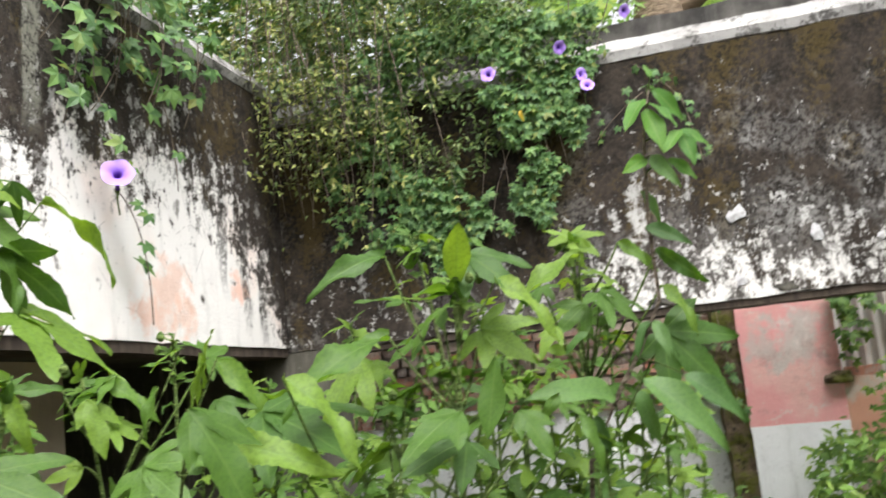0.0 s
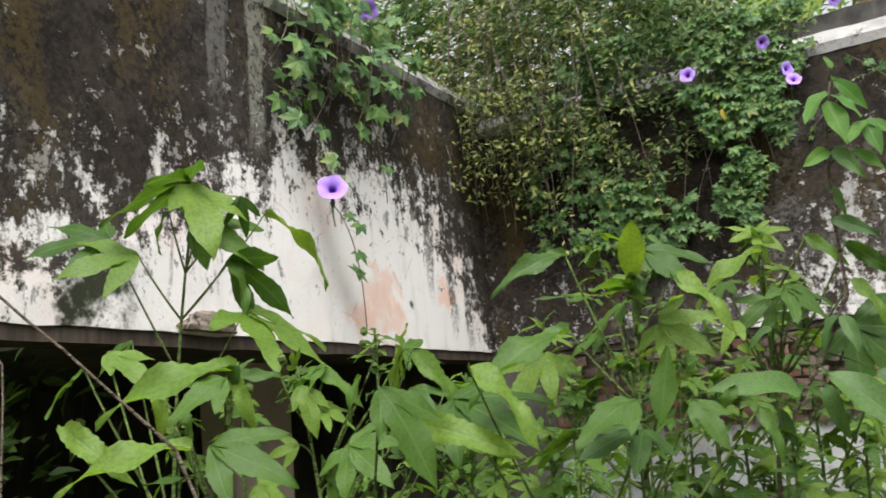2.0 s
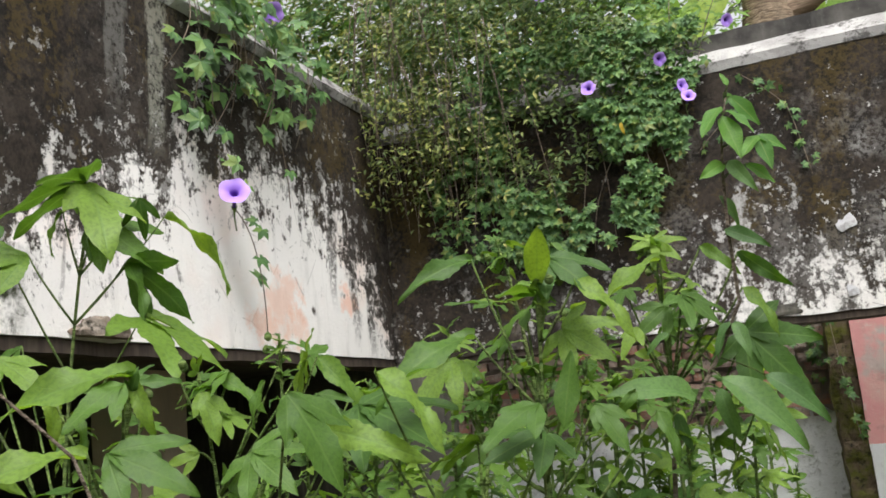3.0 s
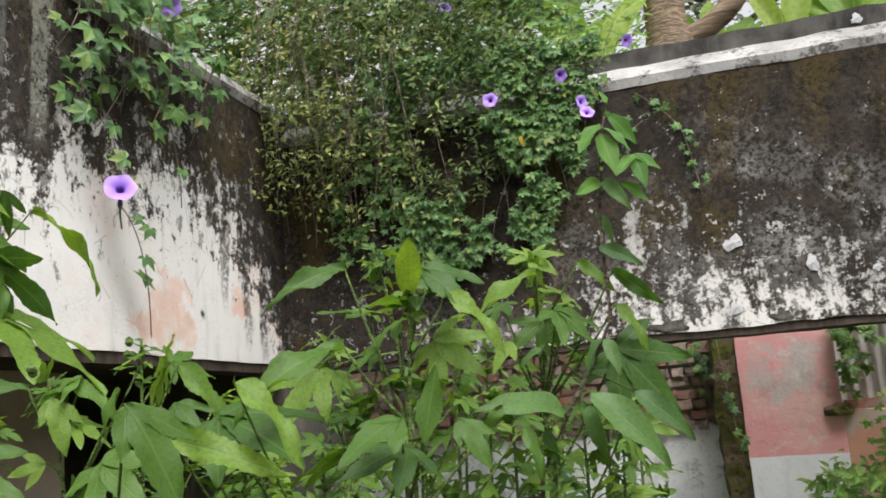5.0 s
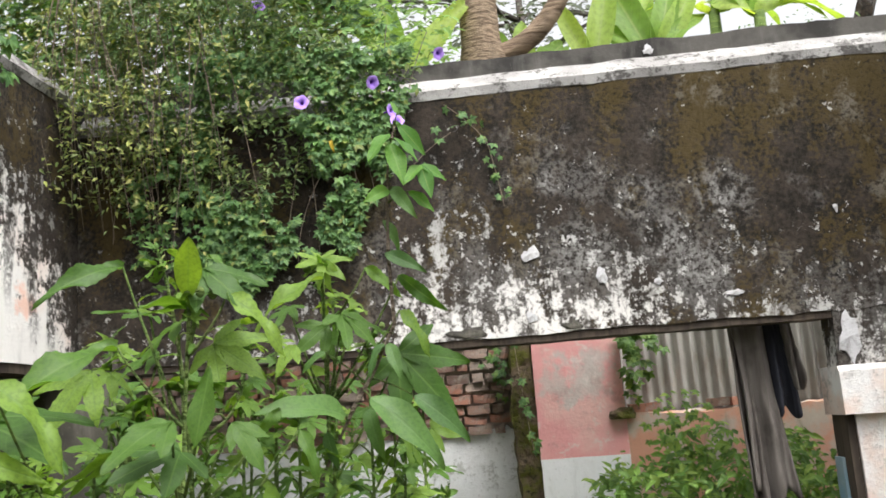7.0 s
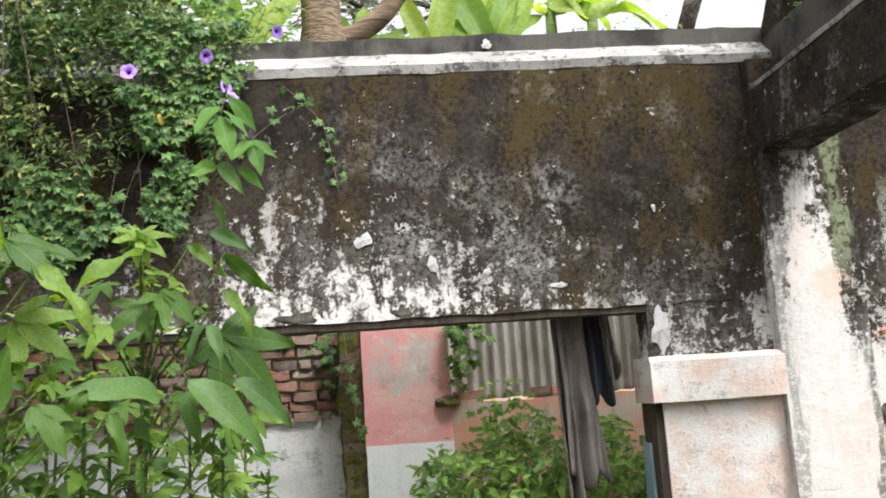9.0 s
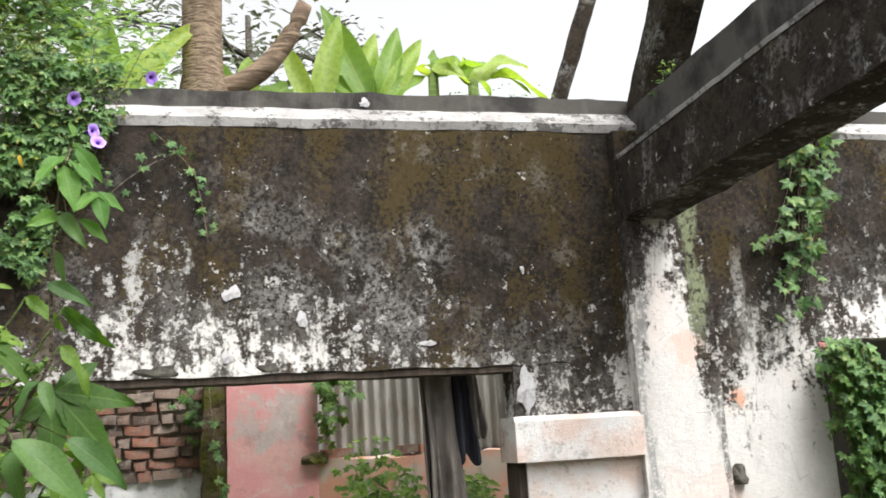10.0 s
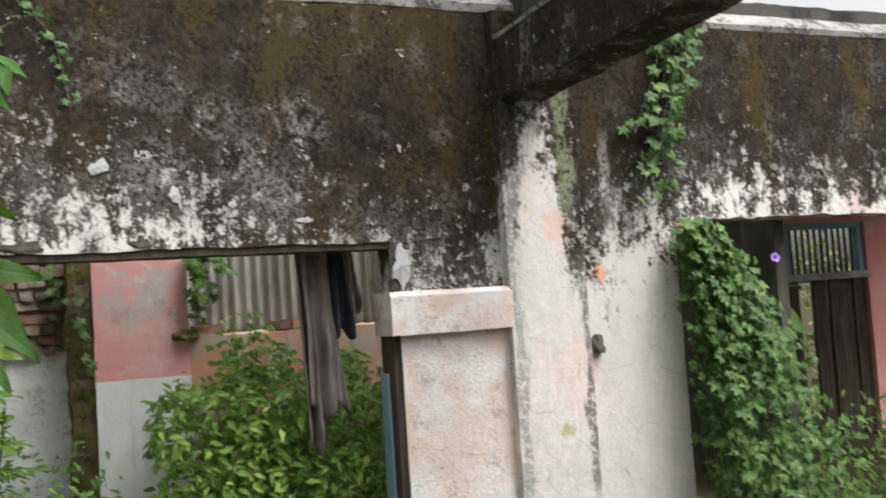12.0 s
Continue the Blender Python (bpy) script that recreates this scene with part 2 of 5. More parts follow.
M_FADEDPINK = faded_pink()
M_GRIMY = stained("grimy_whitewash", (0.86, 0.87, 0.88), (0.80, 0.81, 0.81), (0.30, 0.30, 0.27), 0.53, 0.66, 0.6)
M_WHITEWASH = plain_plaster("whitewash", (0.86, 0.87, 0.88), (0.78, 0.79, 0.79), dirt=(0.30, 0.31, 0.28), amount=0.5)
M_ORANGE = plain_plaster("orange_plaster", (0.62, 0.33, 0.23), (0.50, 0.44, 0.37), dirt=(0.22, 0.2, 0.13), amount=0.7, scale=4)
M_CREAM = plain_plaster("cream_plaster", (0.60, 0.50, 0.40), (0.52, 0.45, 0.37))
# near-black tone carries room shade and hollows besides dark plaster
M_DARKWALL = plain_plaster("dark_plaster_and_shade", (0.05, 0.047, 0.04), (0.08, 0.075, 0.06))
M_BLUE = plain_plaster("blue_paint", (0.22, 0.36, 0.46), (0.30, 0.40, 0.45))
M_TRIM = plain_plaster("window_concrete", (0.35, 0.36, 0.34), (0.22, 0.22, 0.20))


def brick_material():
    n = Nodes("old_brick", 0.92, 0.15)
    rnd = n.tree.nodes.new("ShaderNodeObjectInfo").outputs["Random"]
    c = n.ramp(rnd, [(0.0, (0.11, 0.085, 0.072)), (0.3, (0.25, 0.155, 0.12)), (0.55, (0.38, 0.175, 0.12)), (0.75, (0.29, 0.22, 0.185)), (1.0, (0.42, 0.34, 0.29))])
    c = n.mix(n.maths("MULTIPLY", n.step(n.noise(14, 4), 0.48, 0.68), 0.7), c, (0.34, 0.30, 0.26))
    c = n.mix(n.maths("MULTIPLY", n.step(n.noise(30, 3), 0.55, 0.72), 0.6), c, (0.06, 0.05, 0.04))
    return n.done(c, n.noise(40, 5), 0.7, 0.01)


M_BRICK = brick_material()
M_MORTAR = plain_plaster("mortar", (0.42, 0.37, 0.32), (0.28, 0.24, 0.21))


def mossy_material(name, base, moss):
    n = Nodes(name, 0.95, 0.1)
    c = n.mix(n.step(n.noise(8, 5), 0.4, 0.62), base, moss)
    c = n.mix(n.step(n.noise(30, 4), 0.5, 0.75), c, (0.02, 0.02, 0.015))
    return n.done(c, n.noise(26, 5, rough=0.7), 0.8, 0.02)


M_MOSSBRICK = mossy_material("mossy_brickwork", (0.12, 0.09, 0.062), (0.10, 0.105, 0.022))
M_SOIL = mossy_material("soil", (0.07, 0.05, 0.035), (0.04, 0.055, 0.018))
M_FLAKE = stained("lime_flake", (0.60, 0.60, 0.61), (0.48, 0.48, 0.49), (0.22, 0.21, 0.20), 0.50, 0.62, 0.6)
M_RUBBLE = mossy_material("broken_plaster", (0.17, 0.13, 0.10), (0.28, 0.24, 0.20))


def wood_material(name, a, b):
    n = Nodes(name, 0.85, 0.2)
    g = n.noise(24, 5, (1, 1, 0.07))
    c = n.mix(n.step(g, 0.35, 0.65), a, b)
    c = n.mix(n.maths("MULTIPLY", n.step(n.noise(6, 3), 0.5, 0.7), 0.4), c, (0.03, 0.026, 0.022))
    return n.done(c, g, 0.5, 0.006)


M_DARKWOOD = wood_material("dark_wood", (0.045, 0.035, 0.028), (0.09, 0.07, 0.055))
M_GREYWOOD = wood_material("grey_cloth", (0.115, 0.10, 0.09), (0.19, 0.17, 0.155))
M_NAVY = wood_material("dark_cloth", (0.018, 0.020, 0.028), (0.04, 0.042, 0.055))


def bark_material(name, a, b, scale=22.0):
    n = Nodes(name, 0.92, 0.15)
    ring = n.noise(scale, 5, (0.35, 0.35, 2.2))
    c = n.mix(n.step(ring, 0.38, 0.62), a, b)
    c = n.mix(n.maths("MULTIPLY", n.step(n.noise(5, 4), 0.5, 0.7), 0.4), c, (0.10, 0.085, 0.06))
    return n.done(c, ring, 1.0, 0.03)


M_BARK = bark_material("ringed_bark", (0.11, 0.08, 0.055), (0.29, 0.22, 0.155))
M_LIMB = bark_material("limb_bark", (0.12, 0.085, 0.06), (0.27, 0.20, 0.14), 9)
M_TWIG = bark_material("twig_bark", (0.14, 0.11, 0.085), (0.22, 0.18, 0.14), 40)
M_FARBARK = bark_material("far_bark", (0.05, 0.045, 0.04), (0.09, 0.08, 0.07), 12)


def sheet_material():
    n = Nodes("weathered_zinc", 0.65, 0.4)
    c = n.mix(n.step(n.noise(3.0, 5, (1.5, 1, 0.5)), 0.4, 0.65), (0.27, 0.26, 0.235), (0.40, 0.385, 0.355))
    c = n.mix(n.maths("MULTIPLY", n.step(n.noise(8, 5, (1, 1, 0.4)), 0.5, 0.72), 0.6), c, (0.15, 0.11, 0.08))
    n.bsdf.inputs["Metallic"].default_value = 0.15
    return n.done(c, n.noise(50, 3), 0.2, 0.004)


M_SHEET = sheet_material()


def leaf_material(name, stops, vein=None, through_light=0.35, island=True, rough=0.5, noisy=0.35):
    """Leaf: colour varies leaf by leaf and over each blade; part of the light goes through."""
    n = Nodes(name, rough, 0.35)
    if island:
        rnd = n.tree.nodes.new("ShaderNodeNewGeometry").outputs["Random Per Island"]
    else:
        rnd = n.tree.nodes.new("ShaderNodeObjectInfo").outputs["Random"]
    c = n.ramp(rnd, stops)
    blotch = n.noise(14 if island else 26, 3)
    c = n.mix(n.maths("MULTIPLY", n.step(blotch, 0.42, 0.68), noisy), c, tuple(v * 0.55 for v in stops[0][1]))
    bump = None
    if vein:
        uv = n.tree.nodes.new("ShaderNodeUVMap")
        split = n.tree.nodes.new("ShaderNodeSeparateXYZ")
        n.put(split.inputs[0], uv.outputs[0])
        rib = n.maths("SUBTRACT", 1.0, n.step(n.maths("ABSOLUTE", split.outputs[0]), 0.015, 0.06))
        side = n.maths("ABSOLUTE", n.maths("SINE", n.maths("MULTIPLY", n.maths("ADD", split.outputs[1], n.maths("MULTIPLY", n.maths("ABSOLUTE", split.outputs[0]), -0.35)), 26.0)))
        side = n.maths("SUBTRACT", 1.0, n.step(side, 0.03, 0.22))
        veins = n.maths("MAXIMUM", n.maths("MULTIPLY", rib, 0.45), n.maths("MULTIPLY", side, 0.18))
        c = n.mix(veins, c, vein)
        bump = n.maths("ADD", n.maths("MULTIPLY", veins, -1.0), n.maths("MULTIPLY", blotch, 0.6))
    mat = n.done(c, bump, 0.35, 0.004)
    out = n.tree.nodes["Material Output"]
    tr = n.tree.nodes.new("ShaderNodeBsdfTranslucent")
    warm = n.tree.nodes.new("ShaderNodeMix")
    warm.data_type, warm.blend_type = "RGBA", "MULTIPLY"
    warm.inputs[0].default_value = 1.0
    n.put(warm.inputs[6], c)
    warm.inputs[7].default_value = (1.5, 1.45, 0.55, 1)
    n.put(tr.inputs["Color"], warm.outputs[2])
    m = n.tree.nodes.new("ShaderNodeMixShader")
    m.inputs[0].default_value = through_light
    n.put(m.inputs[1], n.bsdf.outputs[0])
    n.put(m.inputs[2], tr.outputs[0])
    n.put(out.inputs["Surface"], m.outputs[0])
    return mat


M_SUNFLOWER = leaf_material("lobed_leaf", [(0.0, (0.052, 0.120, 0.020)), (0.5, (0.105, 0.205, 0.030)), (1.0, (0.195, 0.310, 0.046))], vein=(0.13, 0.23, 0.055), island=False, through_light=0.42)
M_IVY = leaf_material("ivy_leaf", [(0.0, (0.046, 0.110, 0.034)), (0.5, (0.088, 0.185, 0.052)), (0.9, (0.150, 0.262, 0.072)), (1.0, (0.20, 0.22, 0.05))], through_light=0.25)
M_SHRUB = leaf_material("small_leaf", [(0.0, (0.060, 0.092, 0.022)), (0.45, (0.130, 0.172, 0.040)), (0.85, (0.245, 0.270, 0.068)), (1.0, (0.34, 0.34, 0.11))], through_light=0.25)
M_UNDER = leaf_material("dull_leaf", [(0.0, (0.044, 0.082, 0.024)), (0.6, (0.092, 0.145, 0.038)), (1.0, (0.175, 0.22, 0.06))], through_light=0.25)
M_WEED = leaf_material("weed_leaf", [(0.0, (0.055, 0.120, 0.028)), (0.6, (0.110, 0.215, 0.045)), (1.0, (0.19, 0.29, 0.07))], through_light=0.3)
M_GRASSY = leaf_material("fresh_leaf", [(0.0, (0.075, 0.155, 0.028)), (0.6, (0.155, 0.285, 0.050)), (1.0, (0.27, 0.38, 0.085))], through_light=0.35)
M_BANANA = leaf_material("banana_leaf", [(0.0, (0.16, 0.28, 0.05)), (0.5, (0.24, 0.38, 0.07)), (1.0, (0.36, 0.46, 0.10))], vein=(0.33, 0.40, 0.14), island=False, through_light=0.5)
M_FARLEAF = leaf_material("far_leaf", [(0.0, (0.05, 0.065, 0.04)), (1.0, (0.11, 0.14, 0.07))], through_light=0.2)
M_VINE = leaf_material("leaflet", [(0.0, (0.075, 0.20, 0.035)), (0.5, (0.11, 0.26, 0.04)), (1.0, (0.17, 0.31, 0.06))], vein=(0.22, 0.34, 0.10), island=False, through_light=0.45)
M_BROAD = leaf_material("broad_leaflet", [(0.0, (0.050, 0.118, 0.032)), (0.5, (0.080, 0.165, 0.042)), (1.0, (0.115, 0.215, 0.055))], vein=(0.11, 0.19, 0.07), island=False, through_light=0.35)
M_DRYLEAF = leaf_material("yellow_leaf", [(0.0, (0.55, 0.36, 0.03)), (1.0, (0.6, 0.42, 0.05))], island=False)


def petal_material():
    n = Nodes("purple_petal", 0.6, 0.2)
    uv = n.tree.nodes.new("ShaderNodeUVMap")
    split = n.tree.nodes.new("ShaderNodeSeparateXYZ")
    n.put(split.inputs[0], uv.outputs[0])
    c = n.ramp(split.outputs[0], [(0.0, (0.05, 0.012, 0.15)), (0.16, (0.12, 0.04, 0.32)), (0.30, (0.30, 0.16, 0.62)), (1.0, (0.42, 0.27, 0.70))])
    return n.done(c, None)


M_PETAL = petal_material()
M_STEM = bark_material("green_stem", (0.075, 0.12, 0.035), (0.15, 0.21, 0.06), 30)
M_GRAPE = leaf_material("banana_fruit", [(0.0, (0.16, 0.2, 0.05)), (1.0, (0.28, 0.29, 0.08))], through_light=0.05)


# ---- building helpers ----
def mesh_data(name, verts, faces, mat, smooth=False, uvs=None):
    me = bpy.data.meshes.new(name)
    me.from_pydata([tuple(v) for v in verts], [], [tuple(f) for f in faces])
    me.materials.append(mat)
    if smooth:
        me.polygons.foreach_set("use_smooth", [True] * len(me.polygons))
    if uvs is not None:
        layer = me.uv_layers.new(name="UVMap")
        idx = np.empty(len(me.loops), dtype=np.int32)
        me.loops.foreach_get("vertex_index", idx)
        layer.data.foreach_set("uv", np.asarray(uvs, dtype=np.float32)[idx].ravel())
    me.update()
    return me


def part(name, me, parent=None, label=""):
    ob = new(name, me)
    if parent:
        ob.parent = parent
    if label:
        ob["label"] = label
    return ob


def thing(name, label, category, place=(0, 0, 0), group="", kind=""):
    return tagged(pose_at(new(name), place), label, category, group, kind)


def pose_at(ob, place):
    ob.location = place
    return ob


def bumpy_box(x0, x1, y0, y1, z0, z1, mat, name, cell=0.08, rough=0.006, ragged=0.0, top_ragged=0.0):
    """A block with finely divided, slightly uneven faces; ragged: how far its lower edge is broken."""
    nx, ny, nz = (max(1, min(90, round((b - a) / cell))) for a, b in ((x0, x1), (y0, y1), (z0, z1)))
    verts, faces, index = [], [], {}

    def vert(i, j, k):
        key = (i, j, k)
        if key not in index:
            p = Vector((x0 + (x1 - x0) * i / nx, y0 + (y1 - y0) * j / ny, z0 + (z1 - z0) * k / nz))
            d = noise.noise_vector(p * 3.1) * rough + noise.noise_vector(p * 11.0) * rough * 0.6
            if ragged and k == 0:
                d.z += ragged * (noise.noise(Vector((p.x * 5, p.y * 5, 3.3))) + 0.7 * noise.noise(Vector((p.x * 17, p.y * 17, 1.7))))
            if top_ragged and k == nz:
                d.z += top_ragged * (noise.noise(Vector((p.x * 4, p.y * 4, 7.3))) + 0.8 * noise.noise(Vector((p.x * 13, p.y * 13, 2.7))))
            index[key] = len(verts)
            verts.append(p + d)
        return index[key]

    for i in range(nx):
        for j in range(ny):
            faces.append((vert(i, j, 0), vert(i, j + 1, 0), vert(i + 1, j + 1, 0), vert(i + 1, j, 0)))
            faces.append((vert(i, j, nz), vert(i + 1, j, nz), vert(i + 1, j + 1, nz), vert(i, j + 1, nz)))
    for i in range(nx):
        for k in range(nz):
            faces.append((vert(i, 0, k), vert(i + 1, 0, k), vert(i + 1, 0, k + 1), vert(i, 0, k + 1)))
            faces.append((vert(i, ny, k), vert(i, ny, k + 1), vert(i + 1, ny, k + 1), vert(i + 1, ny, k)))
    for j in range(ny):
        for k in range(nz):
            faces.append((vert(0, j, k), vert(0, j, k + 1), vert(0, j + 1, k + 1), vert(0, j + 1, k)))
            faces.append((vert(nx, j, k), vert(nx, j + 1, k), vert(nx, j + 1, k + 1), vert(nx, j, k + 1)))
    return mesh_data(name, verts, faces, mat)


def structure(name, me, label, category="wall"):
    return tagged(new(name, me), label, category, kind="structure")


def prism_along(profile, a, b, axis, mat, name, cells=40, rough=0.006):
    """A moulding: a profile (across, height) swept along an axis from a to b, slightly uneven."""
    verts, faces, m = [], [], len(profile)
    for s in range(cells + 1):
        t = a + (b - a) * s / cells
        for c, h in profile:
            p = Vector((t, c, h)) if axis == 0 else Vector((c, t, h))
            verts.append(p + noise.noise_vector(p * 4.0) * rough + noise.noise_vector(p * 15.0) * rough * 0.7)
    for s in range(cells):
        for k in range(m):
            q = (s * m + k, s * m + (k + 1) % m, (s + 1) * m + (k + 1) % m, (s + 1) * m + k)
            faces.append(q if axis == 1 else q[::-1])
    faces += [tuple(range(m)), tuple(range(cells * m, cells * m + m))[::-1]]
    return mesh_data(name, verts, faces, mat)


def tube(points, radii, sides=7, jitter=0.0):
    """Vertices and faces of a tapered, bent rod."""
    verts, faces = [], []
    pts = [Vector(p) for p in points]
    for k, p in enumerate(pts):
        d = (pts[min(k + 1, len(pts) - 1)] - pts[max(k - 1, 0)]).normalized()
        side = d.cross(Vector((0.31, 0.17, 1.0)) if abs(d.z) < 0.9 else Vector((1, 0.2, 0))).normalized()
        up = side.cross(d)
        for s in range(sides):
            a = 2 * math.pi * s / sides
            r = radii[k] * (1 + jitter * noise.noise(p * 9 + Vector((s * 1.7, 0, 0))))
            verts.append(p + side * math.cos(a) * r + up * math.sin(a) * r)
    for k in range(len(pts) - 1):
        for s in range(sides):
            t = (s + 1) % sides
            faces.append((k * sides + s, k * sides + t, (k + 1) * sides + t, (k + 1) * sides + s))
    faces += [tuple(range(sides))[::-1], tuple(range((len(pts) - 1) * sides, len(pts) * sides))]
    return verts, faces


def rod(name, line, radii, mat, parent):
    """One thin bent stem as a part of its plant."""
    v, f = tube(line, radii, 5)
    return part(name, mesh_data(name, v, f, mat, True), parent)


class Heap:
    """Collects pieces into one mesh."""

    def __init__(self):
        self.v, self.f, self.n = [], [], 0

    def add(self, verts, faces):
        self.v.extend(verts)
        self.f.extend(tuple(i + self.n for i in f) for f in faces)
        self.n += len(verts)

    def mesh(self, name, mat, smooth=False):
        return mesh_data(name, self.v, self.f, mat, smooth)


def curve(a, b, c, n=8):
    """Points on a bent line from a to c, drawn towards b."""
    a, b, c = Vector(a), Vector(b), Vector(c)
    return [a * (1 - t) ** 2 + b * 2 * t * (1 - t) + c * t * t for t in (k / n for k in range(n + 1))]


def frame_of(d, up=(0, 0, 1), roll=0.0):
    """Turn that lays x along d and z near up."""
    x = Vector(d).normalized()
    y = Vector(up).cross(x)
    y = y.normalized() if y.length > 1e-4 else Vector((0, 1, 0))
    m = Matrix((x, y, x.cross(y))).transposed().to_4x4()
    return m @ Matrix.Rotation(roll, 4, "X")


# ---- leaves ----
def blade_leaf(name, mat, width=0.3, droop=0.5, fold=0.3, tip=1.3, belly=0.4, seed=1, steps=14, ripple=0.03, across=4, serrate=0.0):
    """An undivided leaf of length 1 along x."""
    verts, faces, uvs = blade(width, droop, fold, belly, seed, steps, ripple, across, serrate)
    return mesh_data(name, verts, faces, mat, True, uvs)


def blade(width, droop, fold, belly, seed, steps=14, ripple=0.03, across=4, serrate=0.0):
    verts, faces, uvs = [], [], []
    for s in range(steps + 1):
        t = s / steps
        half = width * 0.5 * (math.sin(math.pi * min(1, t ** (0.69 / max(0.2, -math.log(belly))))) ** 0.8) * (1 - 0.25 * t) * (1 + serrate * (s % 2 - 0.5)) + 0.004
        for c in range(across + 1):
            u = 2 * c / across - 1
            y = u * half
            z = -droop * 0.5 * t * t + fold * abs(y) + ripple * math.sin(11 * t + u * 2 + seed) * abs(u)
            verts.append((t * (1 - 0.12 * droop * t * t), y, z))
            uvs.append((u * 0.5, t))
    w = across + 1
    for s in range(steps):
        for c in range(across):
            faces.append((s * w + c, (s + 1) * w + c, (s + 1) * w + c + 1, s * w + c + 1))
    return verts, faces, uvs


def palm_leaf(name, lobes, mat, droop=0.6, seed=1, serrate=0.10):
    """A palmately cut leaf of length 1 along x: pointed lobes (angle, length, width) grown together towards the stalk."""
    verts, faces, uvs = [], [], []
    for k, (angle, length, width) in enumerate(lobes):
        v, f, u = blade(width / length, 0.0, 0.10, 0.50, seed + k, 16, 0.03, 4, serrate)
        c, n, b = math.cos(radians(angle)), math.sin(radians(angle)), len(verts)
        for x, y, z in v:
            px, py = (x * c - y * n) * length, (x * n + y * c) * length
            verts.append((px, py, z * length - 0.004 * k - droop * (0.42 * px * abs(px) + 0.40 * py * py) + 0.03 * math.sin(5 * px + seed) * py))
        faces += [tuple(i + b for i in q) for q in f]
        uvs += u
    return mesh_data(name, verts, faces, mat, True, uvs)


SUN_LEAVES = [
    palm_leaf("leaf", [(0, 1.0, 0.37), (44, 0.88, 0.31), (-42, 0.90, 0.31), (88, 0.60, 0.23), (-90, 0.56, 0.23)], M_SUNFLOWER, 0.5, 1),
    palm_leaf("leaf", [(0, 1.0, 0.36), (40, 0.80, 0.28), (-43, 0.74, 0.28)], M_SUNFLOWER, 0.6, 2),
    palm_leaf("leaf", [(0, 1.0, 0.29), (36, 0.70, 0.22), (-38, 0.76, 0.22)], M_SUNFLOWER, 0.7, 3),
    blade_leaf("leaf", M_SUNFLOWER, 0.27, 0.8, 0.30, seed=4, ripple=0.06, steps=22, serrate=0.14),
    palm_leaf("leaf", [(0, 1.0, 0.40), (38, 0.68, 0.26), (-34, 0.52, 0.22)], M_SUNFLOWER, 0.6, 5),
    palm_leaf("leaf", [(0, 1.0, 0.35), (46, 0.92, 0.30), (-46, 0.86, 0.30), (92, 0.64, 0.23), (-92, 0.60, 0.23)], M_SUNFLOWER, 0.4, 6),
    blade_leaf("leaf", M_SUNFLOWER, 0.38, -0.15, 0.12, belly=0.58, seed=9, ripple=0.03, steps=20),
]
VINE_LEAF = [blade_leaf("leaflet", M_VINE, 0.44, 0.25, 0.3, seed=7, belly=0.42), blade_leaf("leaflet", M_BROAD, 0.34, 0.8, 0.30, seed=8, belly=0.40, steps=18)]


def leaf_part(me, place, direction, size, parent, roll=0.0, up=(0, 0, 1), name="leaf"):
    ob = new(name, me)
    ob.parent = parent
    ob.matrix_basis = Matrix.Translation(Vector(place) - parent.location) @ frame_of(direction, up, roll) @ Matrix.Diagonal((size, size, size, 1))
    return ob


def facing(rng):
    """Leaves turn their upper sides to the open court, as much as to the sky."""
    return Vector((rng.uniform(-0.6, 0.7), -rng.uniform(0.0, 0.75), rng.uniform(0.5, 1.0)))


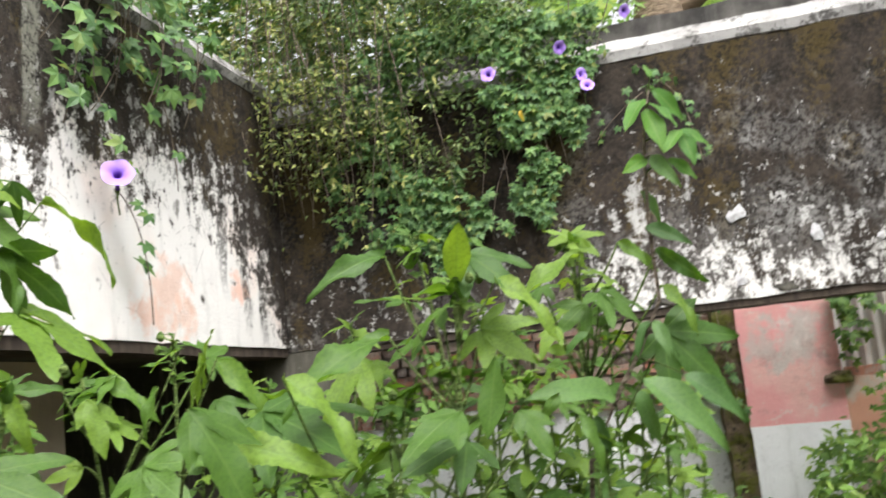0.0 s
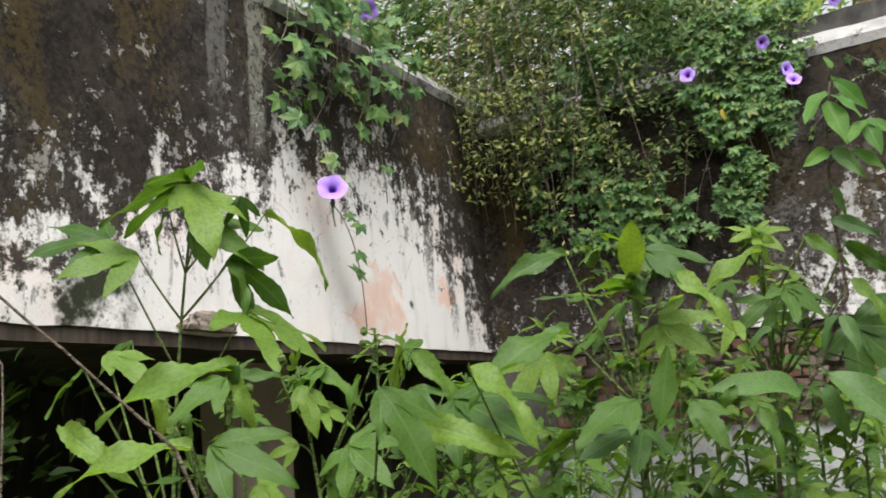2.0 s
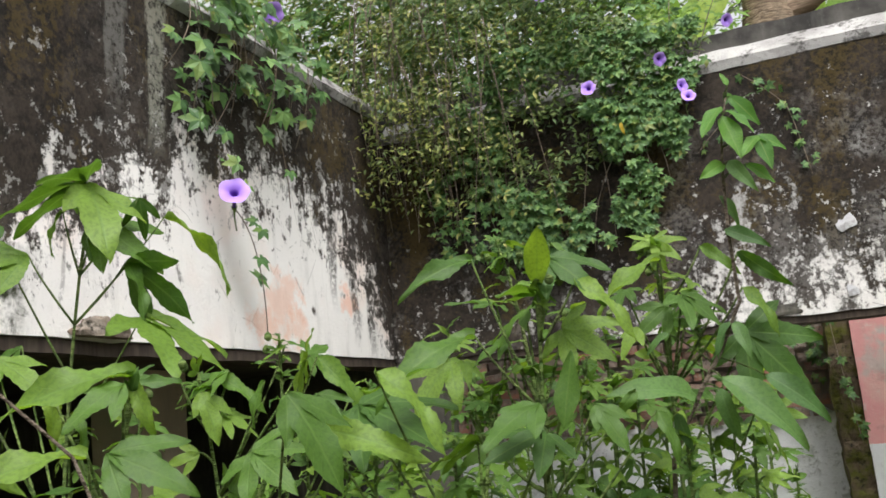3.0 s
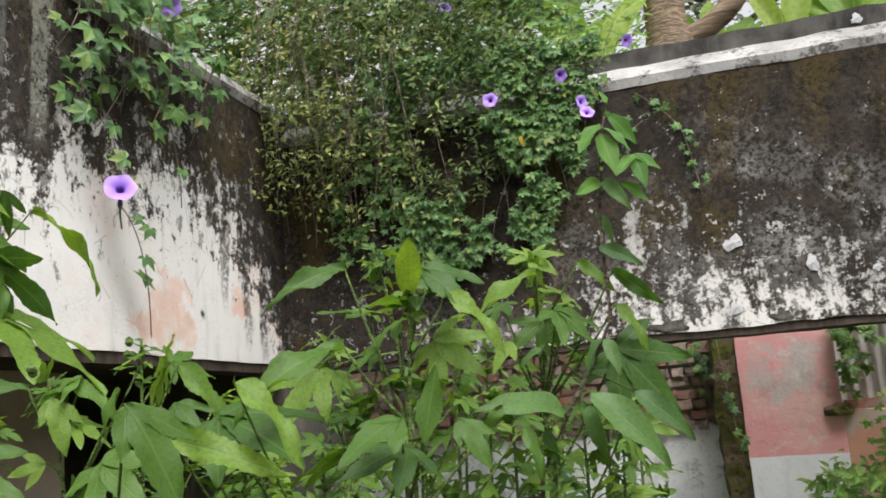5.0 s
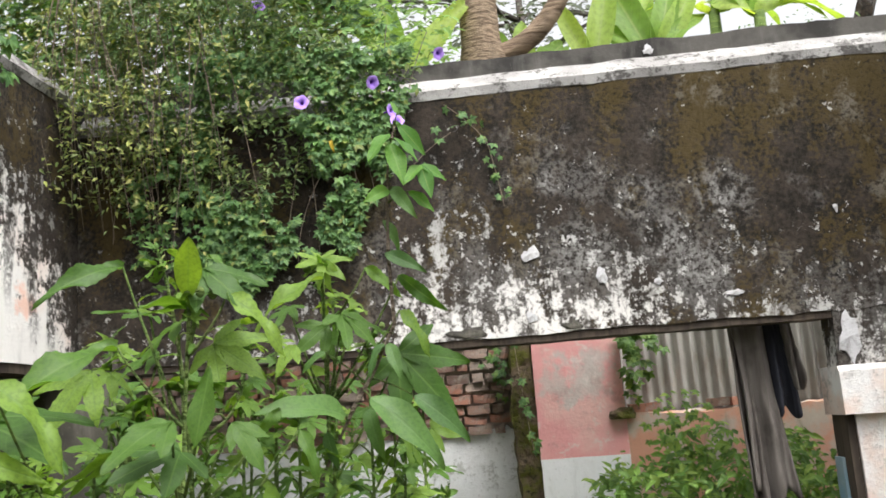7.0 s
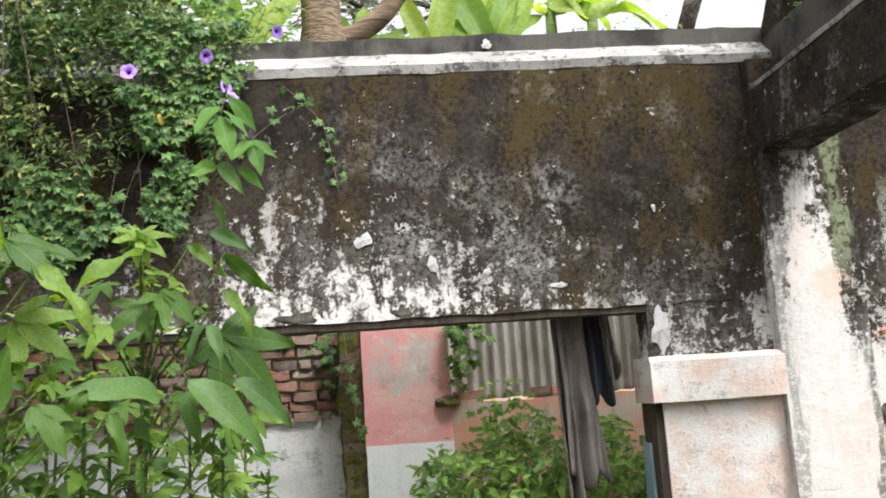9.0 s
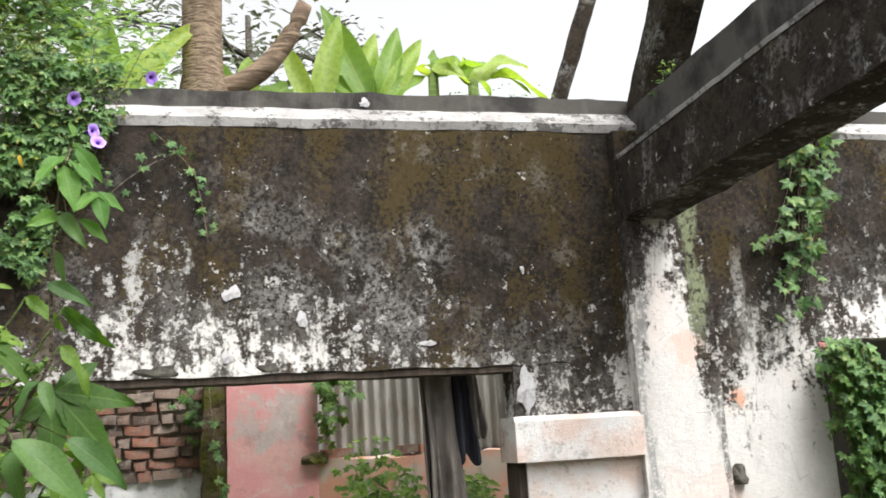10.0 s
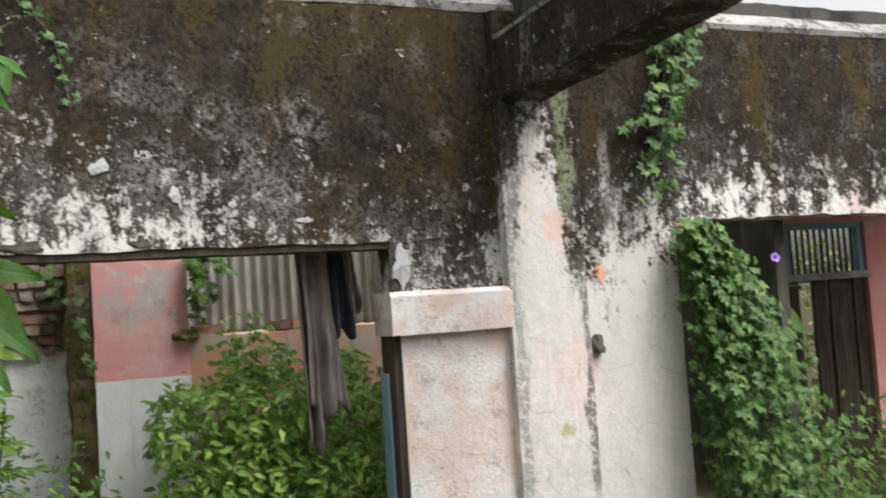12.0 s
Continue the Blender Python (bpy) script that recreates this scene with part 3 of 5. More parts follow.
def lobed_plant(base, tip, bend, nodes, size, seed, label, bare=0.35, spread=1.0, bunch=5, buds=0, shoots=0, grown_leaves=()):
    """A tall herb: a stem, stalked lobed leaves spiralling up it, a bunch of small leaves and buds at its tip."""
    rng = random.Random(seed)
    plant = thing("tree_marigold_plant", label, "plant", base, group="leafy plants in front of the walls")
    o = Vector(base)
    pts = curve(base, bend, tip, 12)
    rods = Heap()
    rods.add(*tube([p - o for p in pts], [0.0085 - 0.0055 * k / 12 for k in range(13)], 7))
    az = rng.uniform(0, 6.28)
    stems = [(pts, nodes, bare, 1.0)]
    for s in range(shoots):
        a = pts[6 + s % 4]
        d = Vector((rng.uniform(-0.16, 0.16), rng.uniform(-0.10, 0.10), rng.uniform(0.12, 0.22)))
        sp = curve(a, a + Vector((d.x, d.y, d.z * 0.3)), a + d, 8)
        rods.add(*tube([p - o for p in sp], [0.005 - 0.0025 * k / 8 for k in range(9)], 6))
        stems.append((sp, 5, 0.35, 0.75))
    for line, count, clear, scale in stems:
        last = len(line) - 1
        for k in range(count):
            f = clear + (1 - clear) * (k + 0.5) / count
            i = min(last - 1, int(f * last))
            at = line[i].lerp(line[i + 1], f * last - i)
            az += 2.4 + rng.uniform(-0.35, 0.35)
            grown = (1.0 - 0.55 * max(0, (f - 0.6) / 0.4)) * scale
            lift = 0.25 + 0.75 * f + rng.uniform(-0.2, 0.25)
            d = Vector((math.cos(az), math.sin(az), lift)).normalized()
            stalk = size * grown * rng.uniform(0.30, 0.55) * spread
            end = at + d * stalk
            rods.add(*tube([p - o for p in curve(at, at + d * stalk * 0.6 + Vector((0, 0, 0.01)), end, 4)], [0.0032, 0.0028, 0.0025, 0.0022, 0.002], 5))
            hang = Vector((math.cos(az), math.sin(az), -0.15 + rng.uniform(-0.45, 0.35)))
            leaf_part(rng.choice(SUN_LEAVES), end, hang, size * grown * rng.uniform(0.75, 1.12), plant, rng.uniform(-0.4, 0.4), facing(rng))
        for k in range(bunch):
            az += 2.4
            hang = Vector((math.cos(az), math.sin(az), rng.uniform(0.0, 1.1)))
            leaf_part(rng.choice(SUN_LEAVES[:5]), line[-1] - Vector((0, 0, 0.012 * k)), hang, size * scale * rng.uniform(0.22, 0.45), plant, rng.uniform(-0.4, 0.4), facing(rng))
    for leaf in grown_leaves:
        a, b = Vector(leaf[:3]), Vector(leaf[3:6])
        away = min((p - a).length for p in pts)
        root = min(pts, key=lambda p: (p - a + Vector((0, 0, 0.06 + 1.1 * away))).length)
        rods.add(*tube([p - o for p in curve(root, a.lerp(root, 0.35) + Vector((0, 0, -0.02)) + (a - root) * 0.12, a, 6)], [0.0036, 0.0033, 0.003, 0.0027, 0.0024, 0.0022, 0.002], 5))
        leaf_part(SUN_LEAVES[leaf[6]], a, b - a, (b - a).length * 1.04, plant, rng.uniform(-0.25, 0.25), facing(rng) if leaf[6] != 6 else Vector((0.15, -1.0, 0.1)))
    part("stem", rods.mesh("stem", M_STEM, True), plant, "green ridged stem with leaf stalks")
    for k in range(buds):
        h = Heap()
        c = pts[-1] - o + Vector((rng.uniform(-0.04, 0.04), rng.uniform(-0.04, 0.04), rng.uniform(-0.05, 0.02)))
        h.add(*tube([c, c + Vector((0, 0, 0.006)), c + Vector((0, 0, 0.014)), c + Vector((0, 0, 0.02))], [0.003, 0.009, 0.008, 0.002], 8))
        part("bud", h.mesh("bud", M_STEM, True), plant, "round green flower bud")
    return plant


def scatter_leaves(places, normals, sizes, shape, mat, name, seed, droop=0.6):
    """Many small leaves in one mesh: shape 'palm' (five leaflets), 'oval' or 'heart'."""
    rng = random.Random(seed)
    heap = Heap()
    oval = [(0, 0, 0), (0.30, 0.22, 0.05), (0.68, 0.14, 0.01), (1, 0, -0.14), (0.68, -0.14, 0.01), (0.30, -0.22, 0.05), (0.34, 0, -0.03), (0.70, 0, -0.06)]
    oval_f = [(0, 6, 1), (1, 6, 7, 2), (2, 7, 3), (0, 5, 6), (5, 4, 7, 6), (4, 3, 7)]
    fan, fan_f = [], []
    for a, l in ((0, 1.0), (52, 0.86), (-52, 0.86), (105, 0.58), (-105, 0.58)):
        c, s = math.cos(radians(a)), math.sin(radians(a))
        b = len(fan)
        for x, y, z in ((0.0, 0, 0), (0.48 * l, 0.26 * l, 0.05), (l, 0, -0.12 * l), (0.48 * l, -0.26 * l, 0.05), (0.5 * l, 0, 0.0)):
            fan.append((x * c - y * s, x * s + y * c, z))
        fan_f += [(b, b + 4, b + 1), (b + 1, b + 4, b + 2), (b, b + 3, b + 4), (b + 3, b + 2, b + 4)]
    for p, nrm, size in zip(places, normals, sizes):
        d = Vector((rng.uniform(-1, 1), rng.uniform(-1, 1), -droop + rng.uniform(-0.7, 0.7)))
        up = (Vector(nrm) + Vector((rng.gauss(0, 0.34), rng.gauss(0, 0.34), rng.gauss(0.2, 0.34)))).normalized()
        d = d - up * d.dot(up)
        m = Matrix.Translation(Vector(p)) @ frame_of(d, up) @ Matrix.Diagonal((size, size, size, 1))
        v, f = (fan, fan_f) if shape == "palm" else (oval, oval_f)
        heap.add([m @ Vector(q) for q in v], f)
    return heap.mesh(name, mat)


def trumpet_flower(place, facing, size, label):
    """A morning glory: a flaring five-folded trumpet on a thin tube, with its calyx."""
    fl = thing("morning_glory_flower", label, "flower", place, group="morning glory flowers")
    rings, sides = [(0.0, 0.06, 0.0), (0.35, 0.075, 0.06), (0.66, 0.10, 0.14), (0.84, 0.20, 0.35), (0.92, 0.40, 0.75), (0.91, 0.52, 1.0)], 30
    m = frame_of(facing) @ Matrix.Diagonal((size, size, size, 1))
    verts, faces, uvs = [], [], []
    for x, r, u in rings:
        for s in range(sides):
            a = 2 * math.pi * s / sides
            rr = r * (1 + 0.05 * u * math.cos(5 * a))
            verts.append(m @ Vector((x + 0.025 * u * math.cos(5 * a + 0.8) - 0.75, rr * math.cos(a), rr * math.sin(a))))
            uvs.append((u, s / sides))
    for k in range(len(rings) - 1):
        for s in range(sides):
            t = (s + 1) % sides
            faces.append((k * sides + s, k * sides + t, (k + 1) * sides + t, (k + 1) * sides + s))
    part("petals", mesh_data("petals", verts, faces, M_PETAL, True, uvs), fl)
    pts = [m @ Vector(p) for p in ((-0.72, 0, 0), (-0.95, 0, -0.02), (-1.15, 0, -0.15), (-1.3, 0.05, -0.6))]
    v, f = tube(pts[:2], [size * 0.10, size * 0.05], 8)
    calyx = part("calyx", mesh_data("calyx", v, f, M_STEM, True), fl, "small green calyx")
    v, f = tube(pts[1:], [size * 0.04, size * 0.03, size * 0.025], 6)
    part("stalk", mesh_data("stalk", v, f, M_STEM, True), calyx)
    return fl


# ---- ground and walls ----
def ground_sheet():
    n, verts, faces = 60, [], []
    cs = [math.copysign(abs(t) ** 3, t) * 600 + t * 14 for t in (2 * k / n - 1 for k in range(n + 1))]
    for y in cs:
        for x in cs:
            verts.append((x, y, 0.05 * noise.noise(Vector((x, y, 0)) * 0.9) - 0.03))
    for j in range(n):
        for i in range(n):
            faces.append((j * (n + 1) + i, j * (n + 1) + i + 1, (j + 1) * (n + 1) + i + 1, (j + 1) * (n + 1) + i))
    return mesh_data("ground", verts, faces, M_SOIL, True)


structure("ground", ground_sheet(), "dark damp soil with moss and litter", "ground")

# wall with the wide opening
structure("wall_north", bumpy_box(-2.82, 2.56, 5.2, 5.42, 1.955, 3.42, M_BACK, "wall_north", 0.07, 0.006, 0.012), "mould-blackened white plaster wall over a wide opening")
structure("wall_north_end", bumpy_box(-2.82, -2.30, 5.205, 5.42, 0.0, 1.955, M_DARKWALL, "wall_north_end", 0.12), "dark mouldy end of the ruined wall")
structure("trim_north", prism_along([(5.195, 3.42), (5.185, 3.475), (5.31, 3.585), (5.44, 3.585), (5.44, 3.40)], -2.6, 2.74, 0, M_LEDGE, "trim_north", 60, 0.008), "weathered pale sloping plaster ledge on the wall", "trim")
structure("coping_north", bumpy_box(-2.9, 2.80, 5.33, 5.50, 3.57, 3.70, M_CAP, "coping_north", 0.08, 0.010, 0, 0.012), "blackened concrete coping on the wall", "coping")
structure("lintel_north", bumpy_box(-2.30, 1.785, 5.215, 5.40, 1.915, 1.957, M_DARKWOOD, "lintel_north", 0.06, 0.004, 0.004), "dark wooden lintel board under the plaster", "lintel")
# pier under the wall, with its capital
structure("wall_pier", bumpy_box(1.82, 2.54, 5.17, 5.42, 0.0, 1.385, M_PIER, "wall_pier", 0.09, 0.004), "white plastered masonry pier beside the opening", "pier")
structure("wall_pier_neck", bumpy_box(1.785, 2.54, 5.205, 5.42, 1.64, 1.96, M_BACK, "wall_pier_neck", 0.07, 0.006), "mould-blackened plaster above the pier", "wall")
structure("trim_pier", prism_along([(5.10, 1.385), (5.10, 1.615), (5.13, 1.645), (5.45, 1.645), (5.45, 1.385)], 1.745, 2.545, 0, M_PIER, "trim_pier", 16, 0.004), "white plastered projecting capital of the pier", "trim")
structure("trim_pier_reveal", bumpy_box(1.775, 1.82, 5.19, 5.44, 0.0, 1.385, M_DARKWOOD, "trim_pier_reveal", 0.09, 0.004), "weathered dark edge of the pier", "trim")
structure("trim_reveal_strip", bumpy_box(1.757, 1.773, 5.30, 5.44, 0.0, 1.15, M_BLUE, "trim_reveal_strip", 0.09, 0.003), "faded blue painted strip on the pier's edge", "trim")
# pilaster and the wall beyond
structure("wall_pilaster", bumpy_box(2.53, 3.08, 5.10, 5.42, 0.0, 3.40, M_PILASTER, "wall_pilaster", 0.07, 0.007), "stained white pilaster under a roof beam", "pilaster")
structure("wall_north_east", bumpy_box(3.08, 3.86, 5.2, 5.42, 0.0, 3.42, M_PILASTER, "wall_north_east", 0.07, 0.006), "white plaster wall, mouldy towards the top")
structure("wall_east_lintel", bumpy_box(3.86, 7.6, 5.2, 5.42, 2.03, 3.42, M_RIGHT, "wall_east_lintel", 0.08, 0.006, 0.02), "mouldy plaster wall over a second opening")
structure("trim_east", prism_along([(5.195, 3.40), (5.185, 3.44), (5.31, 3.555), (5.44, 3.555), (5.44, 3.40)], 3.05, 7.6, 0, M_LEDGE, "trim_east", 50, 0.008), "weathered pale sloping plaster ledge on the wall", "trim")
structure("coping_east", bumpy_box(2.80, 7.6, 5.33, 5.50, 3.545, 3.66, M_CAP, "coping_east", 0.08, 0.010, 0, 0.012), "blackened concrete coping on the wall", "coping")
# next two walls are out of view, added for the bounced light
structure("wall_east", bumpy_box(7.4, 7.62, -4.2, 5.2, 0.0, 3.4, M_RIGHT, "wall_east", 0.3), "unseen mouldy plaster wall added to close the court")
structure("wall_south", bumpy_box(-2.82, 7.6, -4.42, -4.2, 0.0, 3.4, M_RIGHT, "wall_south", 0.3), "unseen mouldy plaster wall added to close the court")
# left wall over its long opening
structure("wall_west", bumpy_box(-2.82, -2.6, -4.2, 5.2, 1.985, 3.60, M_LEFT, "wall_west", 0.105, 0.007, 0.008), "white plaster wall blackened by mould from the top")
structure("trim_west", prism_along([(-2.595, 3.58), (-2.575, 3.63), (-2.66, 3.74), (-2.84, 3.74), (-2.84, 3.58)], -4.2, 5.19, 1, M_LEDGE, "trim_west", 80, 0.008), "weathered pale plaster ledge on the wall", "trim")
structure("lintel_west", bumpy_box(-2.80, -2.612, 0.9, 5.2, 1.93, 1.985, M_DARKWOOD, "lintel_west", 0.08, 0.004, 0.006), "dark wooden lintel under the plaster", "lintel")
structure("wall_west_pier", bumpy_box(-2.82, -2.6, -4.2, 0.9, 0.0, 1.985, M_LEFT, "wall_west_pier", 0.2, 0.006), "mouldy plaster wall")
# dark room behind the left wall: added slab and near-black walls stand for shade
structure("ceiling", bumpy_box(-5.6, -2.82, 2.3, 5.6, 2.0, 2.12, M_DARKWALL, "ceiling", 0.3), "dark concrete slab added over the side room to shade it", "ceiling")
structure("wall_west_room", bumpy_box(-5.75, -5.6, 2.2, 5.6, 0.0, 2.1, M_DARKWALL, "wall_west_room", 0.3), "side room wall with the room's shade in its dark colour")
structure("wall_room_end", bumpy_box(-5.6, -2.82, 5.42, 5.6, 0.0, 2.0, M_DARKWALL, "wall_room_end", 0.3), "side room wall with the room's shade in its dark colour")
structure("wall_cream_pillar", bumpy_box(-3.85, -3.6, 3.85, 4.35, 0.0, 2.0, M_CREAM, "wall_cream_pillar", 0.15), "cream plastered pillar in the side room", "pillar")


def roof_beam():
    """Concrete beam from the pilaster out over the court, with a set-back upstand."""
    beam = thing("roof_beam", "mould-blackened concrete roof beam spanning the open court", "beam")
    part("beam_body", prism_along([(2.55, 2.82), (2.545, 3.20), (2.57, 3.235), (2.75, 3.30), (2.90, 3.30), (2.87, 2.82)], -4.2, 5.12, 1, M_BEAM, "beam_body", 90, 0.010), beam)
    part("upstand", prism_along([(2.74, 3.28), (2.74, 3.60), (2.90, 3.60), (2.90, 3.28)], -4.2, 5.33, 1, M_CAP, "upstand", 90, 0.014), beam, "black weathered concrete upstand")
    part("edge", prism_along([(2.54, 3.205), (2.535, 3.232), (2.57, 3.250), (2.755, 3.315), (2.755, 3.29)], -4.2, 5.1, 1, M_LEDGE, "edge", 90, 0.008), beam, "pale worn upper edge")
    return beam


roof_beam()


def rafter(a, b, w, h, label):
    r = thing("roof_rafter", label, "rafter")
    a, b = Vector(a), Vector(b)
    m = Matrix.Translation(a) @ frame_of(b - a, (0, 0, 1))
    ln = (b - a).length
    me = bumpy_box(0, ln, -w / 2, w / 2, -h / 2, h / 2, M_BEAM, "rafter_body", 0.09, 0.012)
    me.transform(m)
    part("rafter_body", me, r)
    return r


rafter((2.89, 5.42, 3.40), (2.89, 3.65, 5.35), 0.27, 0.22, "blackened sloping concrete rafter rising from the wall")
rafter((2.47, 6.8, 3.25), (3.30, 6.5, 5.72), 0.13, 0.13, "thin dark sloping rafter against the sky")

# ---- rooms beyond the wide opening ----
structure("wall_pink", bumpy_box(0.10, 0.735, 6.70, 6.90, 1.175, 2.16, M_FADEDPINK, "wall_pink", 0.08, 0.005), "pink painted plaster wall, faded in the middle")
structure("wall_whitewash", bumpy_box(0.10, 0.735, 6.697, 6.90, 0.0, 1.175, M_WHITEWASH, "wall_whitewash", 0.08, 0.005), "whitewashed dado under the pink paint")
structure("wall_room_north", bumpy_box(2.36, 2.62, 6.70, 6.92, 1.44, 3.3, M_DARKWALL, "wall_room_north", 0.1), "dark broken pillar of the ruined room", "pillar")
structure("wall_orange", bumpy_box(0.735, 3.6, 6.70, 6.90, 0.0, 1.44, M_ORANGE, "wall_orange", 0.07, 0.006, 0, 0.03), "broken wall with stained orange plaster")
structure("wall_brick_plaster", bumpy_box(-3.7, -0.07, 7.17, 7.40, 0.0, 1.40, M_GRIMY, "wall_brick_plaster", 0.05, 0.008, 0, 0.075), "grey-white plaster remains on the brick wall")
structure("wall_mossy_jamb", bumpy_box(-0.07, 0.10, 6.72, 7.40, 0.0, 2.2, M_MOSSBRICK, "wall_mossy_jamb", 0.05, 0.032), "mossy broken brick jamb", "jamb")


def corrugated_sheet():
    n, pitch = 300, 0.087
    verts, faces = [], []
    for zi in range(9):
        z = 1.38 + 0.85 * zi / 8
        for k in range(n + 1):
            x = 0.70 + 2.3 * k / n
            y = 6.96 + 0.026 * math.sin(2 * math.pi * x / pitch) + 0.012 * noise.noise(Vector((x * 2, z * 2, 0)))
            verts.append((x, y, z))
    w = n + 1
    for zi in range(8):
        for k in range(n):
            faces.append((zi * w + k, zi * w + k + 1, (zi + 1) * w + k + 1, (zi + 1) * w + k))
    ob = tagged(new("corrugated_sheet", mesh_data("corrugated_sheet", verts, faces, M_SHEET, True)), "weathered grey corrugated metal sheet closing the window gap", "metal sheet")
    mod = ob.modifiers.new("thickness", "SOLIDIFY")
    mod.thickness = 0.003
    return ob


corrugated_sheet()


def loose_brick(x, y, z, rz, label, size=(0.22, 0.10, 0.065)):
    me = bumpy_box(-size[0] / 2, size[0] / 2, -size[1] / 2, size[1] / 2, 0, size[2], M_BRICK, "loose_brick", 0.03, 0.006)
    ob = tagged(new("loose_brick", me), label, "brick", group="loose bricks on the sill")
    ob.matrix_basis = pose(x, y, z, 0, 0, rz)
    return ob


loose_brick(0.87, 6.76, 1.455, 4, "pale orange loose brick lying on the broken wall")
loose_brick(1.40, 6.76, 1.46, -12, "broken loose brick lying on the broken wall", (0.16, 0.10, 0.06))
loose_brick(1.52, 6.80, 1.46, 30, "broken loose brick lying on the broken wall", (0.11, 0.09, 0.06))
loose_brick(2.35, 6.78, 1.45, 10, "broken loose brick lying on the broken wall", (0.15, 0.10, 0.06))


def hanging_cloth(x, y, top, length, width, mat, name, label, seed, tilt=0.0, folds=3.0):
    """A length of cloth hung over the lintel: a folded sheet with thickness."""
    verts, faces, nu, nv = [], [], 22, 26
    for v in range(nv + 1):
        t = v / nv
        for u in range(nu + 1):
            s = u / nu - 0.5
            wd = width * (0.95 + 0.25 * t + 0.08 * math.sin(5 * t + seed))
            fold = 0.035 * math.sin(folds * 6.28 * s + seed + 1.5 * t) * (0.5 + t)
            end = 0.05 * math.sin(9 * s + seed) * t
            verts.append((x + s * wd + tilt * t, y + fold + 0.02 * noise.noise(Vector((s * 4, t * 5, seed))), top - length * t - end))
    w = nu + 1
    for v in range(nv):
        for u in range(nu):
            faces.append((v * w + u, (v + 1) * w + u, (v + 1) * w + u + 1, v * w + u + 1))
    ob = tagged(new(name, mesh_data(name, verts, faces, mat, True)), label, "cloth", group="cloths hung in the opening")
    mod = ob.modifiers.new("thickness", "SOLIDIFY")
    mod.thickness = 0.012
    return ob


hanging_cloth(1.375, 5.46, 1.94, 1.00, 0.19, M_GREYWOOD, "hanging_cloth", "weathered grey-brown cloth hanging from the lintel", 2.6, 0.06, 1.6)
hanging_cloth(1.30, 5.485, 1.94, 1.20, 0.07, M_GREYWOOD, "hanging_cloth", "narrow grey-brown cloth strip hanging from the lintel", 1, 0.05, 1.0)
hanging_cloth(1.51, 5.52, 1.94, 0.52, 0.13, M_NAVY, "hanging_cloth", "dark navy cloth hanging from the lintel", 4.2, 0.03, 1.6)
hanging_cloth(1.60, 5.50, 1.94, 0.36, 0.06, M_GREYWOOD, "hanging_cloth", "short grey cloth hanging from the lintel", 5.1, 0.04, 1.0)

# ---- room beyond the second opening ----
structure("wall_pink_east", bumpy_box(5.0, 6.42, 7.0, 7.2, 0.0, 2.7, M_PINK, "wall_pink_east", 0.2, 0.005), "faded pink wall of the back room")
structure("wall_pink_far", bumpy_box(7.45, 9.0, 7.0, 7.2, 0.0, 2.7, M_PINK, "wall_pink_far", 0.2, 0.005), "faded pink wall of the back room")
structure("wall_pink_top", bumpy_box(6.42, 7.45, 7.0, 7.2, 2.12, 2.7, M_PINK, "wall_pink_top", 0.2, 0.005), "faded pink wall over the window")


def barred_window():
    win = tagged(thing("window_1", "blue wooden window with upright bars over a dark doorway", "window", kind="structure"))
    for a in ((6.42, 6.50, 1.62, 2.12), (7.38, 7.45, 1.62, 2.12)):
        part("window_frame", bumpy_box(a[0], a[1], 7.03, 7.13, a[2], a[3], M_BLUE, "window_frame", 0.08, 0.003), win)
    head = part("window_frame", bumpy_box(6.50, 7.38, 7.03, 7.13, 2.06, 2.12, M_BLUE, "window_frame", 0.08, 0.003), win)
    part("window_sill", bumpy_box(6.40, 7.47, 6.98, 7.16, 1.55, 1.62, M_TRIM, "window_sill", 0.08, 0.003), win)
    v, f = tube([(0, 0, 1.62), (0, 0, 2.06)], [0.016, 0.016], 6)
    bar = mesh_data("bar", v, f, M_DARKWOOD)
    for k in range(11):
        pose_at(part("bar", bar, head), (6.56 + 0.078 * k, 7.08, 0))
    door = bumpy_box(0, 0.17, 0, 0.04, 0.0, 1.55, M_DARKWOOD, "door_plank", 0.1, 0.006)
    for k, x in enumerate((6.43, 6.80, 6.99, 7.17, 7.30)):
        pose_at(part("door_plank", door, win, "dark weathered plank"), (x, 7.06 + 0.02 * (k % 2), 0))
    return win


barred_window()
# added partition; its dark colour passes for shadow beside the vine
structure("wall_partition", bumpy_box(4.9, 5.0, 5.42, 7.2, 0.0, 2.1, M_DARKWALL, "wall_partition", 0.2), "added dark partition of the back room, standing in for shadow")
# unseen slab, added to keep skylight out of the back room
structure("ceiling_east", bumpy_box(5.6, 9.0, 5.42, 7.0, 2.45, 2.55, M_DARKWALL, "ceiling_east", 0.3), "unseen slab added to darken the back room", "ceiling")

# ---- climbing plants ----
def creeper_low(x):
    """Lower edge of the creeper on the back wall."""
    return float(np.interp(x, [-2.7, -2.6, -2.3, -1.87, -1.35, -0.85, -0.62, -0.45, -0.3], [2.9, 2.78, 2.62, 2.58, 2.38, 2.55, 3.0, 3.35, 3.5]))


